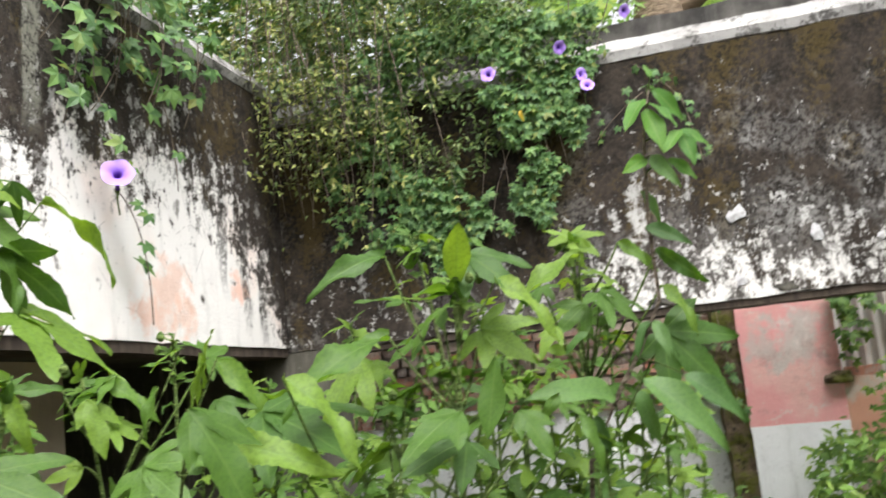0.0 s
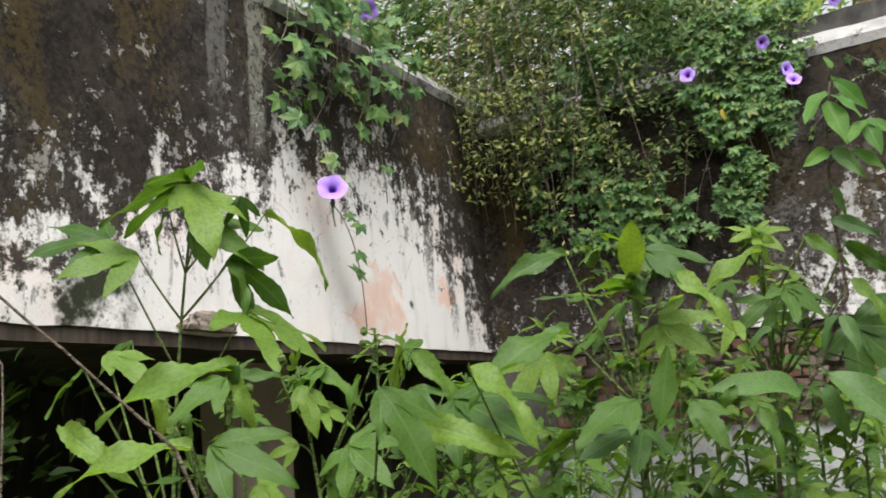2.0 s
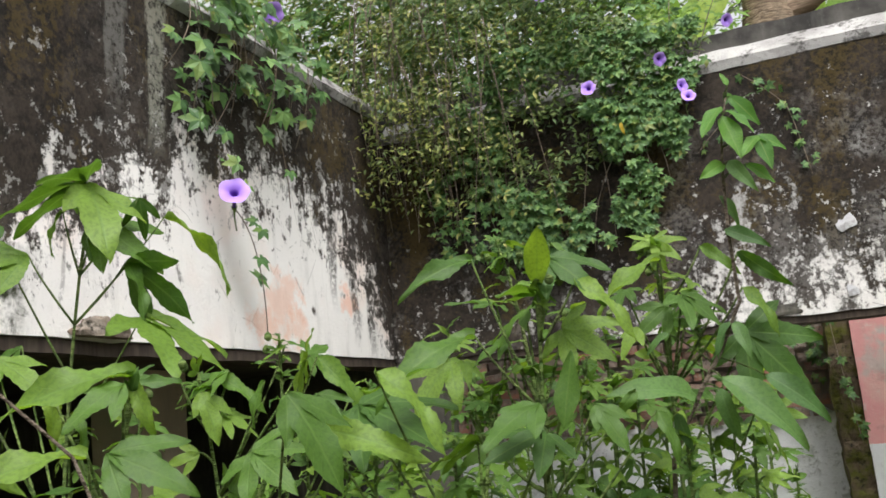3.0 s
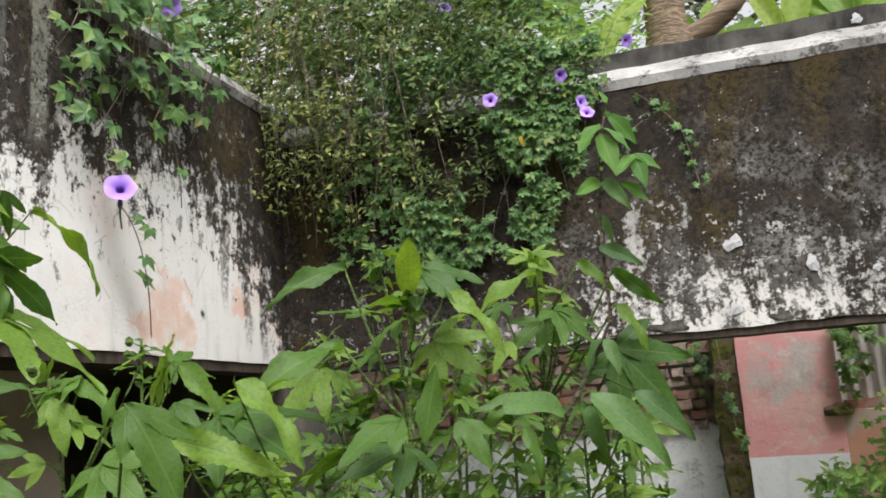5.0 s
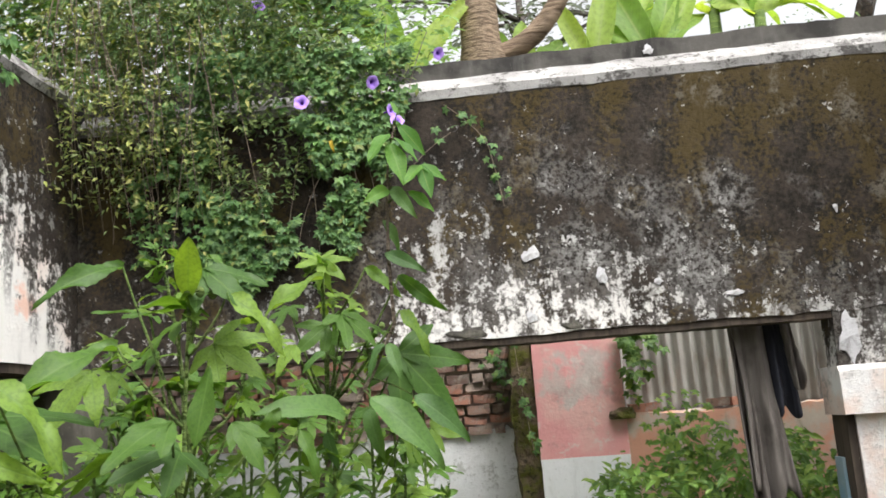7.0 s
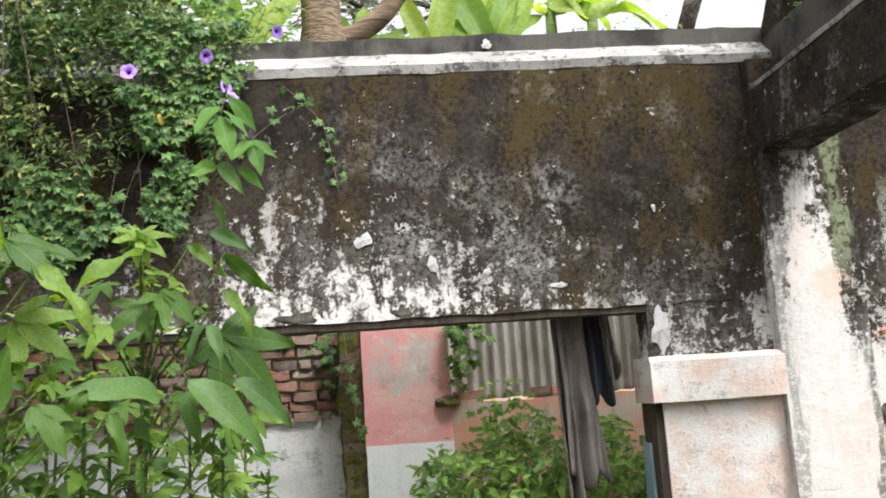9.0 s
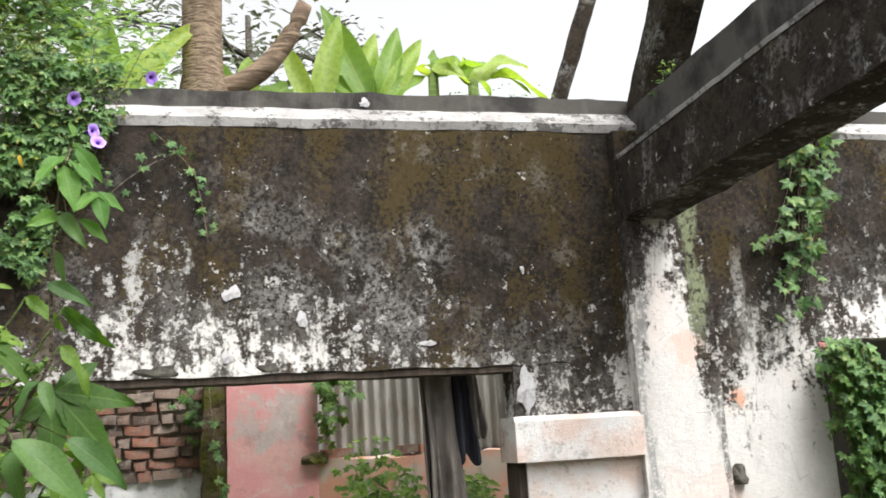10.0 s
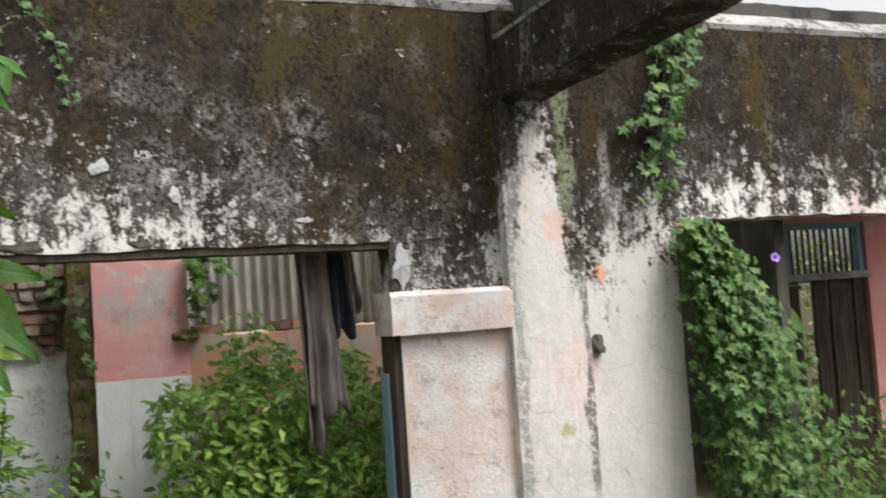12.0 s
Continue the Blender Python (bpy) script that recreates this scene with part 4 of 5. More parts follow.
def corner_creeper():
    rng = random.Random(11)
    plant = thing("wall_creeper", "dense green creeper with star-shaped leaves covering the corner of the walls", "creeper")
    stars, small = ([], [], []), ([], [], [])
    tries = 0
    while len(stars[0]) < 2100 and tries < 60000:
        tries += 1
        x, z = rng.uniform(-2.2, -0.25), rng.uniform(2.25, 3.75)
        low = creeper_low(x) - 0.05 + 0.28 * noise.noise(Vector((x * 3.5, 0, 2.2))) + 0.12 * noise.noise(Vector((x * 11, z * 4, 0)))
        gap = noise.noise(Vector((x * 3.0, z * 3.0, 4.4))) + 0.6 * noise.noise(Vector((x * 8, z * 8, 1.4)))
        if z < low or gap < -0.12 or (x < -1.75 and rng.random() < 0.7) or rng.random() < 0.5 * max(0, z - 3.1):
            continue
        bulge = 0.08 + 0.22 * max(0, z - low) * (0.6 + 0.6 * noise.noise(Vector((x * 1.5, z * 1.5, 8))))
        stars[0].append((x, 5.17 - min(0.5, bulge) * (0.55 + 0.45 * rng.random()), z))
        stars[1].append((rng.uniform(-0.25, 0.25), -1, 0.30))
        stars[2].append(rng.uniform(0.038, 0.064))
    part("foliage", scatter_leaves(*stars, "palm", M_IVY, "leaves", 3), plant, "star-shaped leaves")
    tries = 0
    while len(small[0]) < 5600 and tries < 90000:
        tries += 1
        x, z = rng.uniform(-2.3, -0.30), rng.uniform(2.75, 4.35)
        low = creeper_low(x) + 0.30 + 0.35 * noise.noise(Vector((x * 2.5, 0, 6.2)))
        gap = noise.noise(Vector((x * 3.4, z * 3.4, 7.4))) + 0.6 * noise.noise(Vector((x * 9, z * 9, 3.4)))
        if z < low or gap < (-0.16 if z < 3.25 else -0.45):
            continue
        if x > -1.0 and z > 3.85 - 0.4 * (x + 1.0) + 0.2 * noise.noise(Vector((x * 6, z * 6, 9))):
            continue
        bulge = 0.10 + 0.24 * max(0, z - low) * (0.7 + 0.8 * noise.noise(Vector((x * 2.2, z * 2.2, 3))))
        small[0].append((x, 5.17 - rng.random() ** 0.5 * min(0.45, bulge), z))
        small[1].append((rng.uniform(-0.4, 0.4), -0.8, 0.6))
        small[2].append(rng.uniform(0.030, 0.060))
    part("undergrowth", scatter_leaves(*small, "oval", M_UNDER, "leaves", 4), plant, "small dull green leaves")
    for k in range(16):
        x = rng.uniform(-2.4, -0.5)
        z0 = creeper_low(x) + rng.uniform(-0.05, 0.2)
        a = Vector((x, 5.14, z0))
        b = Vector((x + rng.uniform(-0.25, 0.25), 5.06, z0 + rng.uniform(0.5, 1.0)))
        rod("stem", curve(a, (a + b) / 2 + Vector((rng.uniform(-0.1, 0.1), -0.03, 0)), b, 7), [0.003] * 8, M_TWIG, plant)
    return plant


corner_creeper()


def corner_shrub():
    rng = random.Random(12)
    plant = thing("hanging_shrub", "yellow-green small-leaved shrub hanging over the wall corner", "shrub")
    pl, nr, sz = [], [], []
    strands = 250
    for k in range(strands):
        x = rng.triangular(-2.8, -1.35, -2.42)
        top = rng.uniform(3.55, 4.75)
        low = max(creeper_low(max(x, -2.7)) + 0.02 + rng.random() ** 2 * 0.5 + 0.25 * noise.noise(Vector((x * 4, 0, 5))), top - rng.uniform(0.4, 1.7))
        y = 5.05 - rng.random() * 0.35 + max(0, top - 3.9) * 0.35
        a = Vector((x, y, top))
        b = Vector((x + rng.uniform(-0.25, 0.25), 5.12 - rng.random() * 0.30, low))
        line = curve(a, (a + b) / 2 + Vector((0, -0.15 * rng.random(), 0.15)), b, 9)
        if k % 3 == 0:
            rod("twig", line, [0.004 - 0.0003 * i for i in range(10)], M_TWIG, plant)
        for i in range(22):
            t = rng.random()
            p = line[min(8, int(t * 9))].lerp(line[min(9, int(t * 9) + 1)], t * 9 % 1)
            if noise.noise(p * 4.5 + Vector((3, 0, 0))) < -0.12:
                continue
            pl.append(p + Vector((rng.gauss(0, 0.035), rng.gauss(0, 0.035), rng.gauss(0, 0.03))))
            nr.append((rng.uniform(-0.5, 0.5), -0.8, 0.7))
            sz.append(rng.uniform(0.028, 0.058))
    part("foliage", scatter_leaves(pl, nr, sz, "oval", M_SHRUB, "leaves", 5), plant)
    return plant


corner_shrub()


def thicket(name, label, box, count, size, mat, shape, seed, gap=-0.25, up=0.8, category="bush", fine=2.2):
    """An uneven mass of leaves in a box, with gaps, and some thin stems down to the ground."""
    rng = random.Random(seed)
    x0, x1, y0, y1, z0, z1 = box
    plant = thing(name, label, category)
    pl, nr, sz, tries = [], [], [], 0
    while len(pl) < count and tries < count * 30:
        tries += 1
        p = Vector((rng.uniform(x0, x1), rng.uniform(y0, y1), rng.uniform(z0, z1)))
        u, w = (p.x - x0) / (x1 - x0) * 2 - 1, (p.y - y0) / (y1 - y0) * 2 - 1
        roof = z0 + (z1 - z0) * (1 - 0.22 * u * u - 0.12 * w * w + 0.28 * noise.noise(Vector((p.x * 2.5, p.y * 2.5, seed))))
        if p.z > roof or noise.noise(p * fine + Vector((seed, 0, 0))) < gap:
            continue
        pl.append(p), nr.append((rng.uniform(-0.6, 0.6), -0.7, up)), sz.append(rng.uniform(size * 0.6, size * 1.25))
    part("foliage", scatter_leaves(pl, nr, sz, shape, mat, "leaves", seed + 1), plant)
    for k in range(16 if z1 > 1 and z0 < 3 else 0):
        a = Vector((rng.uniform(x0 + 0.1 * (x1 - x0), x1 - 0.1 * (x1 - x0)), rng.uniform(y0, y1), 0.0))
        b = a + Vector((rng.uniform(-0.2, 0.2), rng.uniform(-0.1, 0.1), z0 + (z1 - z0) * rng.uniform(0.4, 0.75)))
        rod("stem", curve(a, (a + b) / 2 + Vector((rng.uniform(-0.1, 0.1), 0, 0)), b, 6), [0.006 - 0.0006 * i for i in range(7)], M_STEM, plant)
    return plant


# growth behind and above the corner
thicket("wall_top_bush", "overgrown small-leaved green bush on top of the wall corner", (-4.4, -0.95, 5.45, 6.1, 3.55, 5.6), 8500, 0.075, M_SHRUB, "oval", 23, -0.3)
thicket("wall_top_bush", "overgrown star-leaved creeper heaped on the wall corner", (-4.0, -0.6, 5.3, 6.2, 3.5, 5.2), 2600, 0.085, M_IVY, "palm", 24, -0.3)
thicket("roadside_bush", "tall pale green bush rising behind the wall corner", (-7.0, -1.2, 7.6, 9.2, 2.5, 7.6), 11000, 0.18, M_WEED, "oval", 21, -0.35)
thicket("roadside_bush", "light green leafy shoots above the wall beside the creeper", (-1.3, -0.2, 5.36, 5.9, 3.6, 4.5), 520, 0.085, M_VINE, "oval", 22, -0.15)


def wall_vine(name, label, strands, mat, seed, size=0.05, every=0.035, normal=(0, -1, 0.3), loose=0.05):
    """Vine strands (a, mid, b) with star-shaped leaves set along them."""
    rng = random.Random(seed)
    plant = thing(name, label, "vine")
    pl, nr, sz = [], [], []
    for a, mid, b, dense in strands:
        line = curve(a, mid, b, 12)
        rod("stem", line, [0.003] * 13, M_TWIG, plant)
        ln = sum((line[i + 1] - line[i]).length for i in range(12))
        for k in range(int(ln / every * dense)):
            t = rng.random() * 11.99
            p = line[int(t)].lerp(line[int(t) + 1], t % 1)
            pl.append(p + Vector((rng.gauss(0, loose), rng.gauss(0, loose), rng.gauss(0, loose))) + Vector(normal) * 0.03)
            nr.append(normal), sz.append(rng.uniform(size * 0.65, size * 1.2))
    part("foliage", scatter_leaves(pl, nr, sz, "palm", mat, "leaves", seed), plant)
    return plant


def strands_on_west(seed, n, y0, y1, z_top, drop):
    rng = random.Random(seed)
    out = []
    for k in range(n):
        y = rng.uniform(y0, y1)
        z = z_top + rng.uniform(-0.1, 0.15)
        d = rng.uniform(0.3, drop)
        out.append(((-2.58, y, z), (-2.40, y + rng.uniform(-0.1, 0.1), z - d * 0.4), (-2.54, y + rng.uniform(-0.2, 0.2), z - d), 1.0))
    return out


wall_vine("trailing_vine", "green star-leaved vine hanging from the top of the wall", strands_on_west(31, 18, 3.1, 4.15, 3.80, 0.85), M_IVY, 32, 0.095, 0.085, (1, -0.3, 0.3), 0.06)
wall_vine("trailing_vine", "thin flowering vine trailing down the white wall", [
    ((-2.56, 3.30, 3.15), (-2.45, 3.36, 2.9), (-2.52, 3.42, 2.65), 0.7), ((-2.52, 3.42, 2.65), (-2.42, 3.50, 2.5), (-2.50, 3.62, 2.05), 0.7),
    ((-2.56, 3.75, 3.4), (-2.48, 3.85, 3.1), (-2.54, 3.95, 2.75), 0.7)], M_IVY, 33, 0.085, 0.10, (1, -0.3, 0.2), 0.03)
wall_vine("trailing_vine", "creeper edge with small star leaves climbing the black wall", [
    ((0.03, 5.185, 2.72), (0.0, 5.18, 2.95), (-0.04, 5.185, 3.12), 1.3), ((-0.04, 5.185, 3.12), (-0.12, 5.18, 3.25), (-0.28, 5.185, 3.38), 1.2),
    ((-0.55, 5.17, 2.95), (-0.42, 5.16, 3.1), (-0.25, 5.18, 3.2), 1.0)], M_IVY, 34, 0.045, 0.04, (0, -1, 0.2), 0.03)

thicket("wall_top_weeds", "small weeds rooted on the coping", (1.55, 2.25, 5.36, 5.48, 3.66, 3.82), 70, 0.035, M_WEED, "oval", 57, -0.5, category="weeds")
thicket("wall_top_weeds", "small weed tuft rooted on the roof beam", (2.72, 2.86, 4.72, 4.92, 3.56, 3.76), 60, 0.04, M_GRASSY, "oval", 58, -0.5, category="weeds")
rv = random.Random(41)
wall_vine("wall_vine", "green star-leaved vine hanging down the mouldy wall", [
    ((3.75 + rv.uniform(-0.06, 0.45), 5.17, 3.50), (3.8 + rv.uniform(-0.2, 0.35), 5.02, 3.0), (3.62 + rv.uniform(-0.15, 0.3), 5.14, 2.2 + rv.uniform(-0.2, 0.5)), 0.62) for k in range(9)],
    M_IVY, 42, 0.085, 0.05, (0, -1, 0.3), 0.05)


def doorway_vine():
    rng = random.Random(43)
    plant = thing("wall_vine", "dense green vine hanging like a curtain over the opening's edge", "vine")
    pl, nr, sz = [], [], []
    while len(pl) < 2300:
        z = rng.uniform(0.0, 2.08)
        half = 0.17 + 0.42 * (1 - z / 2.05)
        c = 3.98 + 0.25 * (1 - z / 2.05)
        x = c + rng.gauss(0, half * 0.55)
        if z > 2.0 - 1.1 * max(0, x - 3.95) + 0.22 * noise.noise(Vector((x * 6, 0, 5))):
            continue
        if x < 3.72 + 0.12 * (1 - z / 2) or x > c + half * 1.35 or noise.noise(Vector((x * 4, z * 4, 1))) < -0.35:
            continue
        pl.append((x, 5.12 - rng.random() * (0.22 + 0.35 * (1 - z / 2.05)), z))
        nr.append((rng.uniform(-0.2, 0.5), -1, 0.35)), sz.append(rng.uniform(0.045, 0.080))
    part("foliage", scatter_leaves(pl, nr, sz, "palm", M_IVY, "leaves", 44), plant)
    for k in range(14):
        a = Vector((3.85 + rng.uniform(-0.1, 0.3), 5.1, 2.0))
        b = Vector((4.1 + rng.uniform(-0.3, 0.5), 4.85 + rng.uniform(-0.1, 0.15), 0.0))
        rod("stem", curve(a, (a + b) / 2 + Vector((0.05, -0.05, 0)), b, 8), [0.004] * 9, M_TWIG, plant)
    return plant


doorway_vine()
thicket("low_weeds", "dark green weeds growing by the second opening", (4.3, 6.6, 4.2, 5.6, 0.0, 0.75), 800, 0.085, M_WEED, "oval", 51, -0.3)
thicket("doorway_weeds", "dense fresh green weeds filling the ruined room", (0.42, 2.15, 5.55, 6.6, 0.0, 1.34), 4600, 0.090, M_GRASSY, "oval", 52, -0.18, fine=4.5)
thicket("doorway_weeds", "tall feathery green weeds before the orange wall", (0.80, 1.30, 6.0, 6.65, 0.2, 1.60), 330, 0.06, M_GRASSY, "palm", 59, -0.15, fine=5)
thicket("doorway_weeds", "sparse green weeds at the foot of the plaster wall", (-1.3, 0.25, 5.6, 6.9, 0.0, 0.85), 700, 0.085, M_WEED, "oval", 53, -0.25, fine=3)
wall_vine("window_vine", "bright green vine hanging in the window gap", [
    ((0.78, 6.68, 2.05), (0.82, 6.62, 1.85), (0.80, 6.70, 1.55), 2.2), ((0.74, 6.66, 2.02), (0.9, 6.6, 2.0), (1.02, 6.68, 1.9), 3.0), ((0.76, 6.66, 2.0), (0.8, 6.6, 1.9), (0.92, 6.7, 1.72), 2.0)], M_WEED, 54, 0.075, 0.04, (0, -1, 0.3), 0.025)
wall_vine("jamb_vine", "small green vine on the mossy brick jamb", [
    ((-0.18, 7.12, 2.05), (-0.12, 7.05, 1.8), (-0.16, 7.12, 1.5), 1.2), ((-0.02, 6.68, 2.0), (0.0, 6.65, 1.7), (0.06, 6.68, 1.2), 0.7), ((-0.30, 7.12, 1.95), (-0.2, 7.1, 1.8), (-0.15, 7.1, 1.7), 0.9)], M_IVY, 55, 0.06, 0.045, (0, -1, 0.3), 0.03)
thicket("side_room_bush", "dark green bush beyond the wall with the dark lintel", (-6.4, -3.1, -0.8, 2.9, 0.0, 3.3), 8500, 0.13, M_WEED, "oval", 56, -0.30)

# ---- flowers ----
trumpet_flower((-2.45, 3.33, 2.69), (0.55, -0.72, 0.38), 0.14, "open lilac morning glory with a dark throat on the white wall")
trumpet_flower((-2.45, 3.73, 3.76), (0.7, -0.3, -0.35), 0.12, "lilac morning glory hanging at the wall top")
for k, (x, z, fx) in enumerate(((-0.66, 3.454, 0.5), (-0.56, 3.27, 0.7), (-0.53, 3.20, 0.2), (-1.37, 4.08, -0.5), (-1.30, 4.11, 0.6), (-1.31, 4.00, 0.4), (-0.30, 3.75, 0.5))):
    trumpet_flower((x, 5.28 if z > 3.7 and x > -1 else 4.88, z), (fx, -0.55, -0.35 + 0.3 * (k % 3)), 0.078, "lilac morning glory among the creeper leaves")
trumpet_flower((-1.07, 4.86, 3.365), (0.0, -0.9, 0.1), 0.085, "deep violet morning glory in the shade of the creeper")
trumpet_flower((4.28, 4.72, 1.715), (-0.2, -0.9, 0.2), 0.06, "pale lilac morning glory on the doorway vine")
fallen = thing("yellowed_leaf", "single yellowed leaf caught in the creeper", "leaf", (-0.92, 4.9, 3.11))
leaf_part(VINE_LEAF[1].copy(), (-0.92, 4.9, 3.14), (0.1, -0.3, -1), 0.075, fallen, 0.3, (0, -1, 0)).data.materials[0] = M_DRYLEAF

# ---- plants in front ----
NEAR = "tall lobed-leaved green plant growing before the mouldy walls"
LONE_LEAVES = [
    (-1.99, 1.63, 2.14, -2.11, 1.46, 2.12, 0), (-1.89, 1.64, 2.08, -1.96, 1.44, 2.04, 1), (-1.80, 1.75, 2.29, -1.93, 1.53, 2.20, 0),
    (-1.83, 1.70, 2.20, -1.87, 1.64, 2.10, 3), (-1.77, 1.73, 2.18, -1.74, 1.66, 2.06, 4), (-1.76, 1.74, 2.16, -1.58, 1.79, 2.05, 1),
    (-1.62, 1.86, 2.18, -1.46, 2.03, 2.05, 3), (-1.64, 1.78, 2.22, -1.64, 1.81, 2.11, 2), (-1.70, 1.79, 2.05, -1.54, 1.90, 1.91, 1),
    (-1.69, 1.78, 2.05, -1.57, 1.77, 1.92, 3), (-1.65, 1.79, 1.90, -1.40, 1.90, 1.75, 0), (-1.75, 1.73, 2.23, -1.64, 1.79, 2.19, 5),
    (-1.76, 1.72, 2.27, -1.58, 1.62, 2.08, 4),
]
LEFT_LEAVES = [
    (-1.06, 1.11, 1.68, -1.22, 0.92, 1.67, 3), (-1.05, 1.07, 1.66, -1.08, 0.97, 1.61, 4), (-1.12, 1.04, 1.61, -1.07, 1.02, 1.56, 3),
    (-1.04, 0.98, 1.55, -1.16, 0.81, 1.56, 3), (-1.34, 1.02, 1.70, -1.34, 0.92, 1.64, 4), (-1.27, 1.12, 1.69, -1.23, 1.11, 1.57, 3),
    (-1.05, 1.03, 1.55, -0.91, 1.06, 1.50, 1), (-1.47, 1.18, 1.75, -1.35, 1.19, 1.69, 4), (-1.31, 0.95, 1.60, -1.16, 0.93, 1.53, 3),
    (-1.50, 1.27, 1.78, -1.55, 1.20, 1.72, 2), (-1.07, 1.11, 1.67, -1.02, 1.10, 1.57, 3),
]
MIDDLE_LEAVES = [
    (-1.08, 1.39, 1.69, -1.14, 1.31, 1.65, 2), (-1.10, 1.38, 1.68, -0.99, 1.39, 1.63, 3), (-0.94, 1.45, 1.70, -0.94, 1.36, 1.60, 5),
    (-0.92, 1.46, 1.70, -0.80, 1.49, 1.59, 3), (-0.68, 0.98, 1.61, -0.59, 0.99, 1.49, 4), (-0.91, 1.43, 1.60, -0.77, 1.45, 1.55, 0),
    (-1.00, 1.34, 1.53, -0.89, 1.30, 1.47, 0), (-1.10, 1.33, 1.65, -1.05, 1.32, 1.56, 4), (-0.97, 1.59, 1.51, -0.85, 1.65, 1.52, 3),
    (-1.00, 1.47, 1.73, -1.03, 1.41, 1.71, 2), (-0.96, 1.50, 1.71, -0.91, 1.58, 1.69, 5), (-0.99, 1.38, 1.66, -1.01, 1.33, 1.59, 3),
    (-1.13, 1.31, 1.67, -1.18, 1.22, 1.69, 3), (-0.92, 1.59, 1.63, -0.88, 1.72, 1.65, 3),
]
SPOON_LEAVES = [
    (-0.48, 1.54, 1.78, -0.44, 1.45, 1.88, 6), (-0.63, 1.60, 1.87, -0.70, 1.44, 1.84, 3), (-0.50, 1.59, 1.78, -0.54, 1.47, 1.80, 4),
    (-0.47, 1.58, 1.85, -0.35, 1.53, 1.77, 1), (-0.47, 1.62, 1.88, -0.40, 1.64, 1.85, 3), (-0.41, 1.55, 1.79, -0.28, 1.53, 1.71, 3),
    (-0.54, 1.64, 1.76, -0.59, 1.57, 1.70, 0), (-0.63, 1.72, 1.79, -0.71, 1.65, 1.81, 5), (-0.46, 1.61, 1.71, -0.36, 1.58, 1.65, 0),
    (-0.55, 1.61, 1.63, -0.43, 1.57, 1.66, 4), (-0.60, 1.65, 1.62, -0.67, 1.60, 1.60, 0), (-0.61, 1.53, 1.71, -0.72, 1.32, 1.67, 3),
    (-0.45, 1.38, 1.57, -0.51, 1.27, 1.53, 4), (-0.38, 1.37, 1.65, -0.40, 1.36, 1.53, 6),
]
LOW_LEAVES = [
    (-0.71, 1.63, 1.68, -0.76, 1.54, 1.58, 1), (-0.72, 1.32, 1.65, -0.56, 1.31, 1.55, 3), (-0.84, 1.47, 1.60, -0.65, 1.41, 1.54, 0),
    (-0.81, 1.28, 1.56, -0.62, 1.26, 1.52, 3), (-0.66, 1.62, 1.51, -0.73, 1.51, 1.49, 1), (-0.72, 1.73, 1.68, -0.69, 1.69, 1.63, 0),
    (-0.46, 1.44, 1.52, -0.53, 1.33, 1.50, 0), (-0.92, 1.45, 1.63, -0.85, 1.42, 1.58, 1), (-0.37, 1.44, 1.56, -0.31, 1.42, 1.49, 4),
    (-0.32, 1.55, 1.58, -0.36, 1.51, 1.52, 3), (-0.29, 1.56, 1.54, -0.24, 1.53, 1.46, 3), (-0.60, 1.69, 1.71, -0.66, 1.63, 1.68, 2),
]
CROWN_LEAVES = [
    (-0.29, 1.81, 1.85, -0.42, 1.70, 1.80, 3), (-0.32, 1.90, 1.90, -0.26, 1.86, 1.86, 0), (-0.31, 1.90, 1.90, -0.35, 1.84, 1.89, 5),
    (-0.31, 1.90, 1.90, -0.30, 1.86, 1.83, 2), (-0.38, 1.86, 1.80, -0.40, 1.81, 1.76, 0), (-0.26, 1.83, 1.77, -0.17, 1.81, 1.70, 0),
    (-0.14, 1.88, 1.85, -0.05, 1.87, 1.76, 3), (-0.14, 1.85, 1.77, -0.06, 1.82, 1.69, 3), (-0.15, 1.86, 1.68, -0.03, 1.86, 1.55, 0),
    (-0.15, 1.84, 1.52, -0.08, 1.82, 1.42, 0), (-0.35, 1.78, 1.71, -0.38, 1.73, 1.66, 4), (-0.22, 1.92, 1.88, -0.14, 1.89, 1.82, 3),
    (-0.29, 1.83, 1.75, -0.35, 1.78, 1.70, 1), (-0.25, 1.93, 1.81, -0.29, 1.86, 1.83, 5),
]
lobed_plant((-1.93, 1.76, 0.0), (-1.753, 1.726, 2.235), (-1.93, 1.75, 1.7), 2, 0.13, 61, "young lobed-leaved plant standing against the white wall", 0.94, 1.0, 7, grown_leaves=LONE_LEAVES)
lobed_plant((-1.20, 1.10, 0.0), (-1.07, 1.11, 1.68), (-1.20, 1.10, 0.9), 4, 0.15, 62, NEAR, 0.80, 0.9, 5, 1, 0, LEFT_LEAVES)
lobed_plant((-1.05, 1.42, 0.0), (-1.13, 1.36, 1.69), (-1.03, 1.40, 1.0), 5, 0.14, 63, NEAR, 0.75, 0.9, 9, 2, 1, MIDDLE_LEAVES)
lobed_plant((-0.50, 1.62, 0.0), (-0.474, 1.54, 1.80), (-0.57, 1.62, 1.1), 3, 0.12, 67, NEAR, 0.85, 0.9, 5, 3, 0, SPOON_LEAVES)
lobed_plant((-0.70, 1.50, 0.0), (-0.62, 1.62, 1.60), (-0.70, 1.50, 0.9), 6, 0.14, 65, NEAR, 0.70, 0.9, 6, 1, 1, LOW_LEAVES)
lobed_plant((-0.36, 1.96, 0.0), (-0.315, 1.90, 1.905), (-0.33, 1.96, 0.9), 5, 0.12, 68, NEAR, 0.80, 0.9, 9, 3, 1, CROWN_LEAVES)
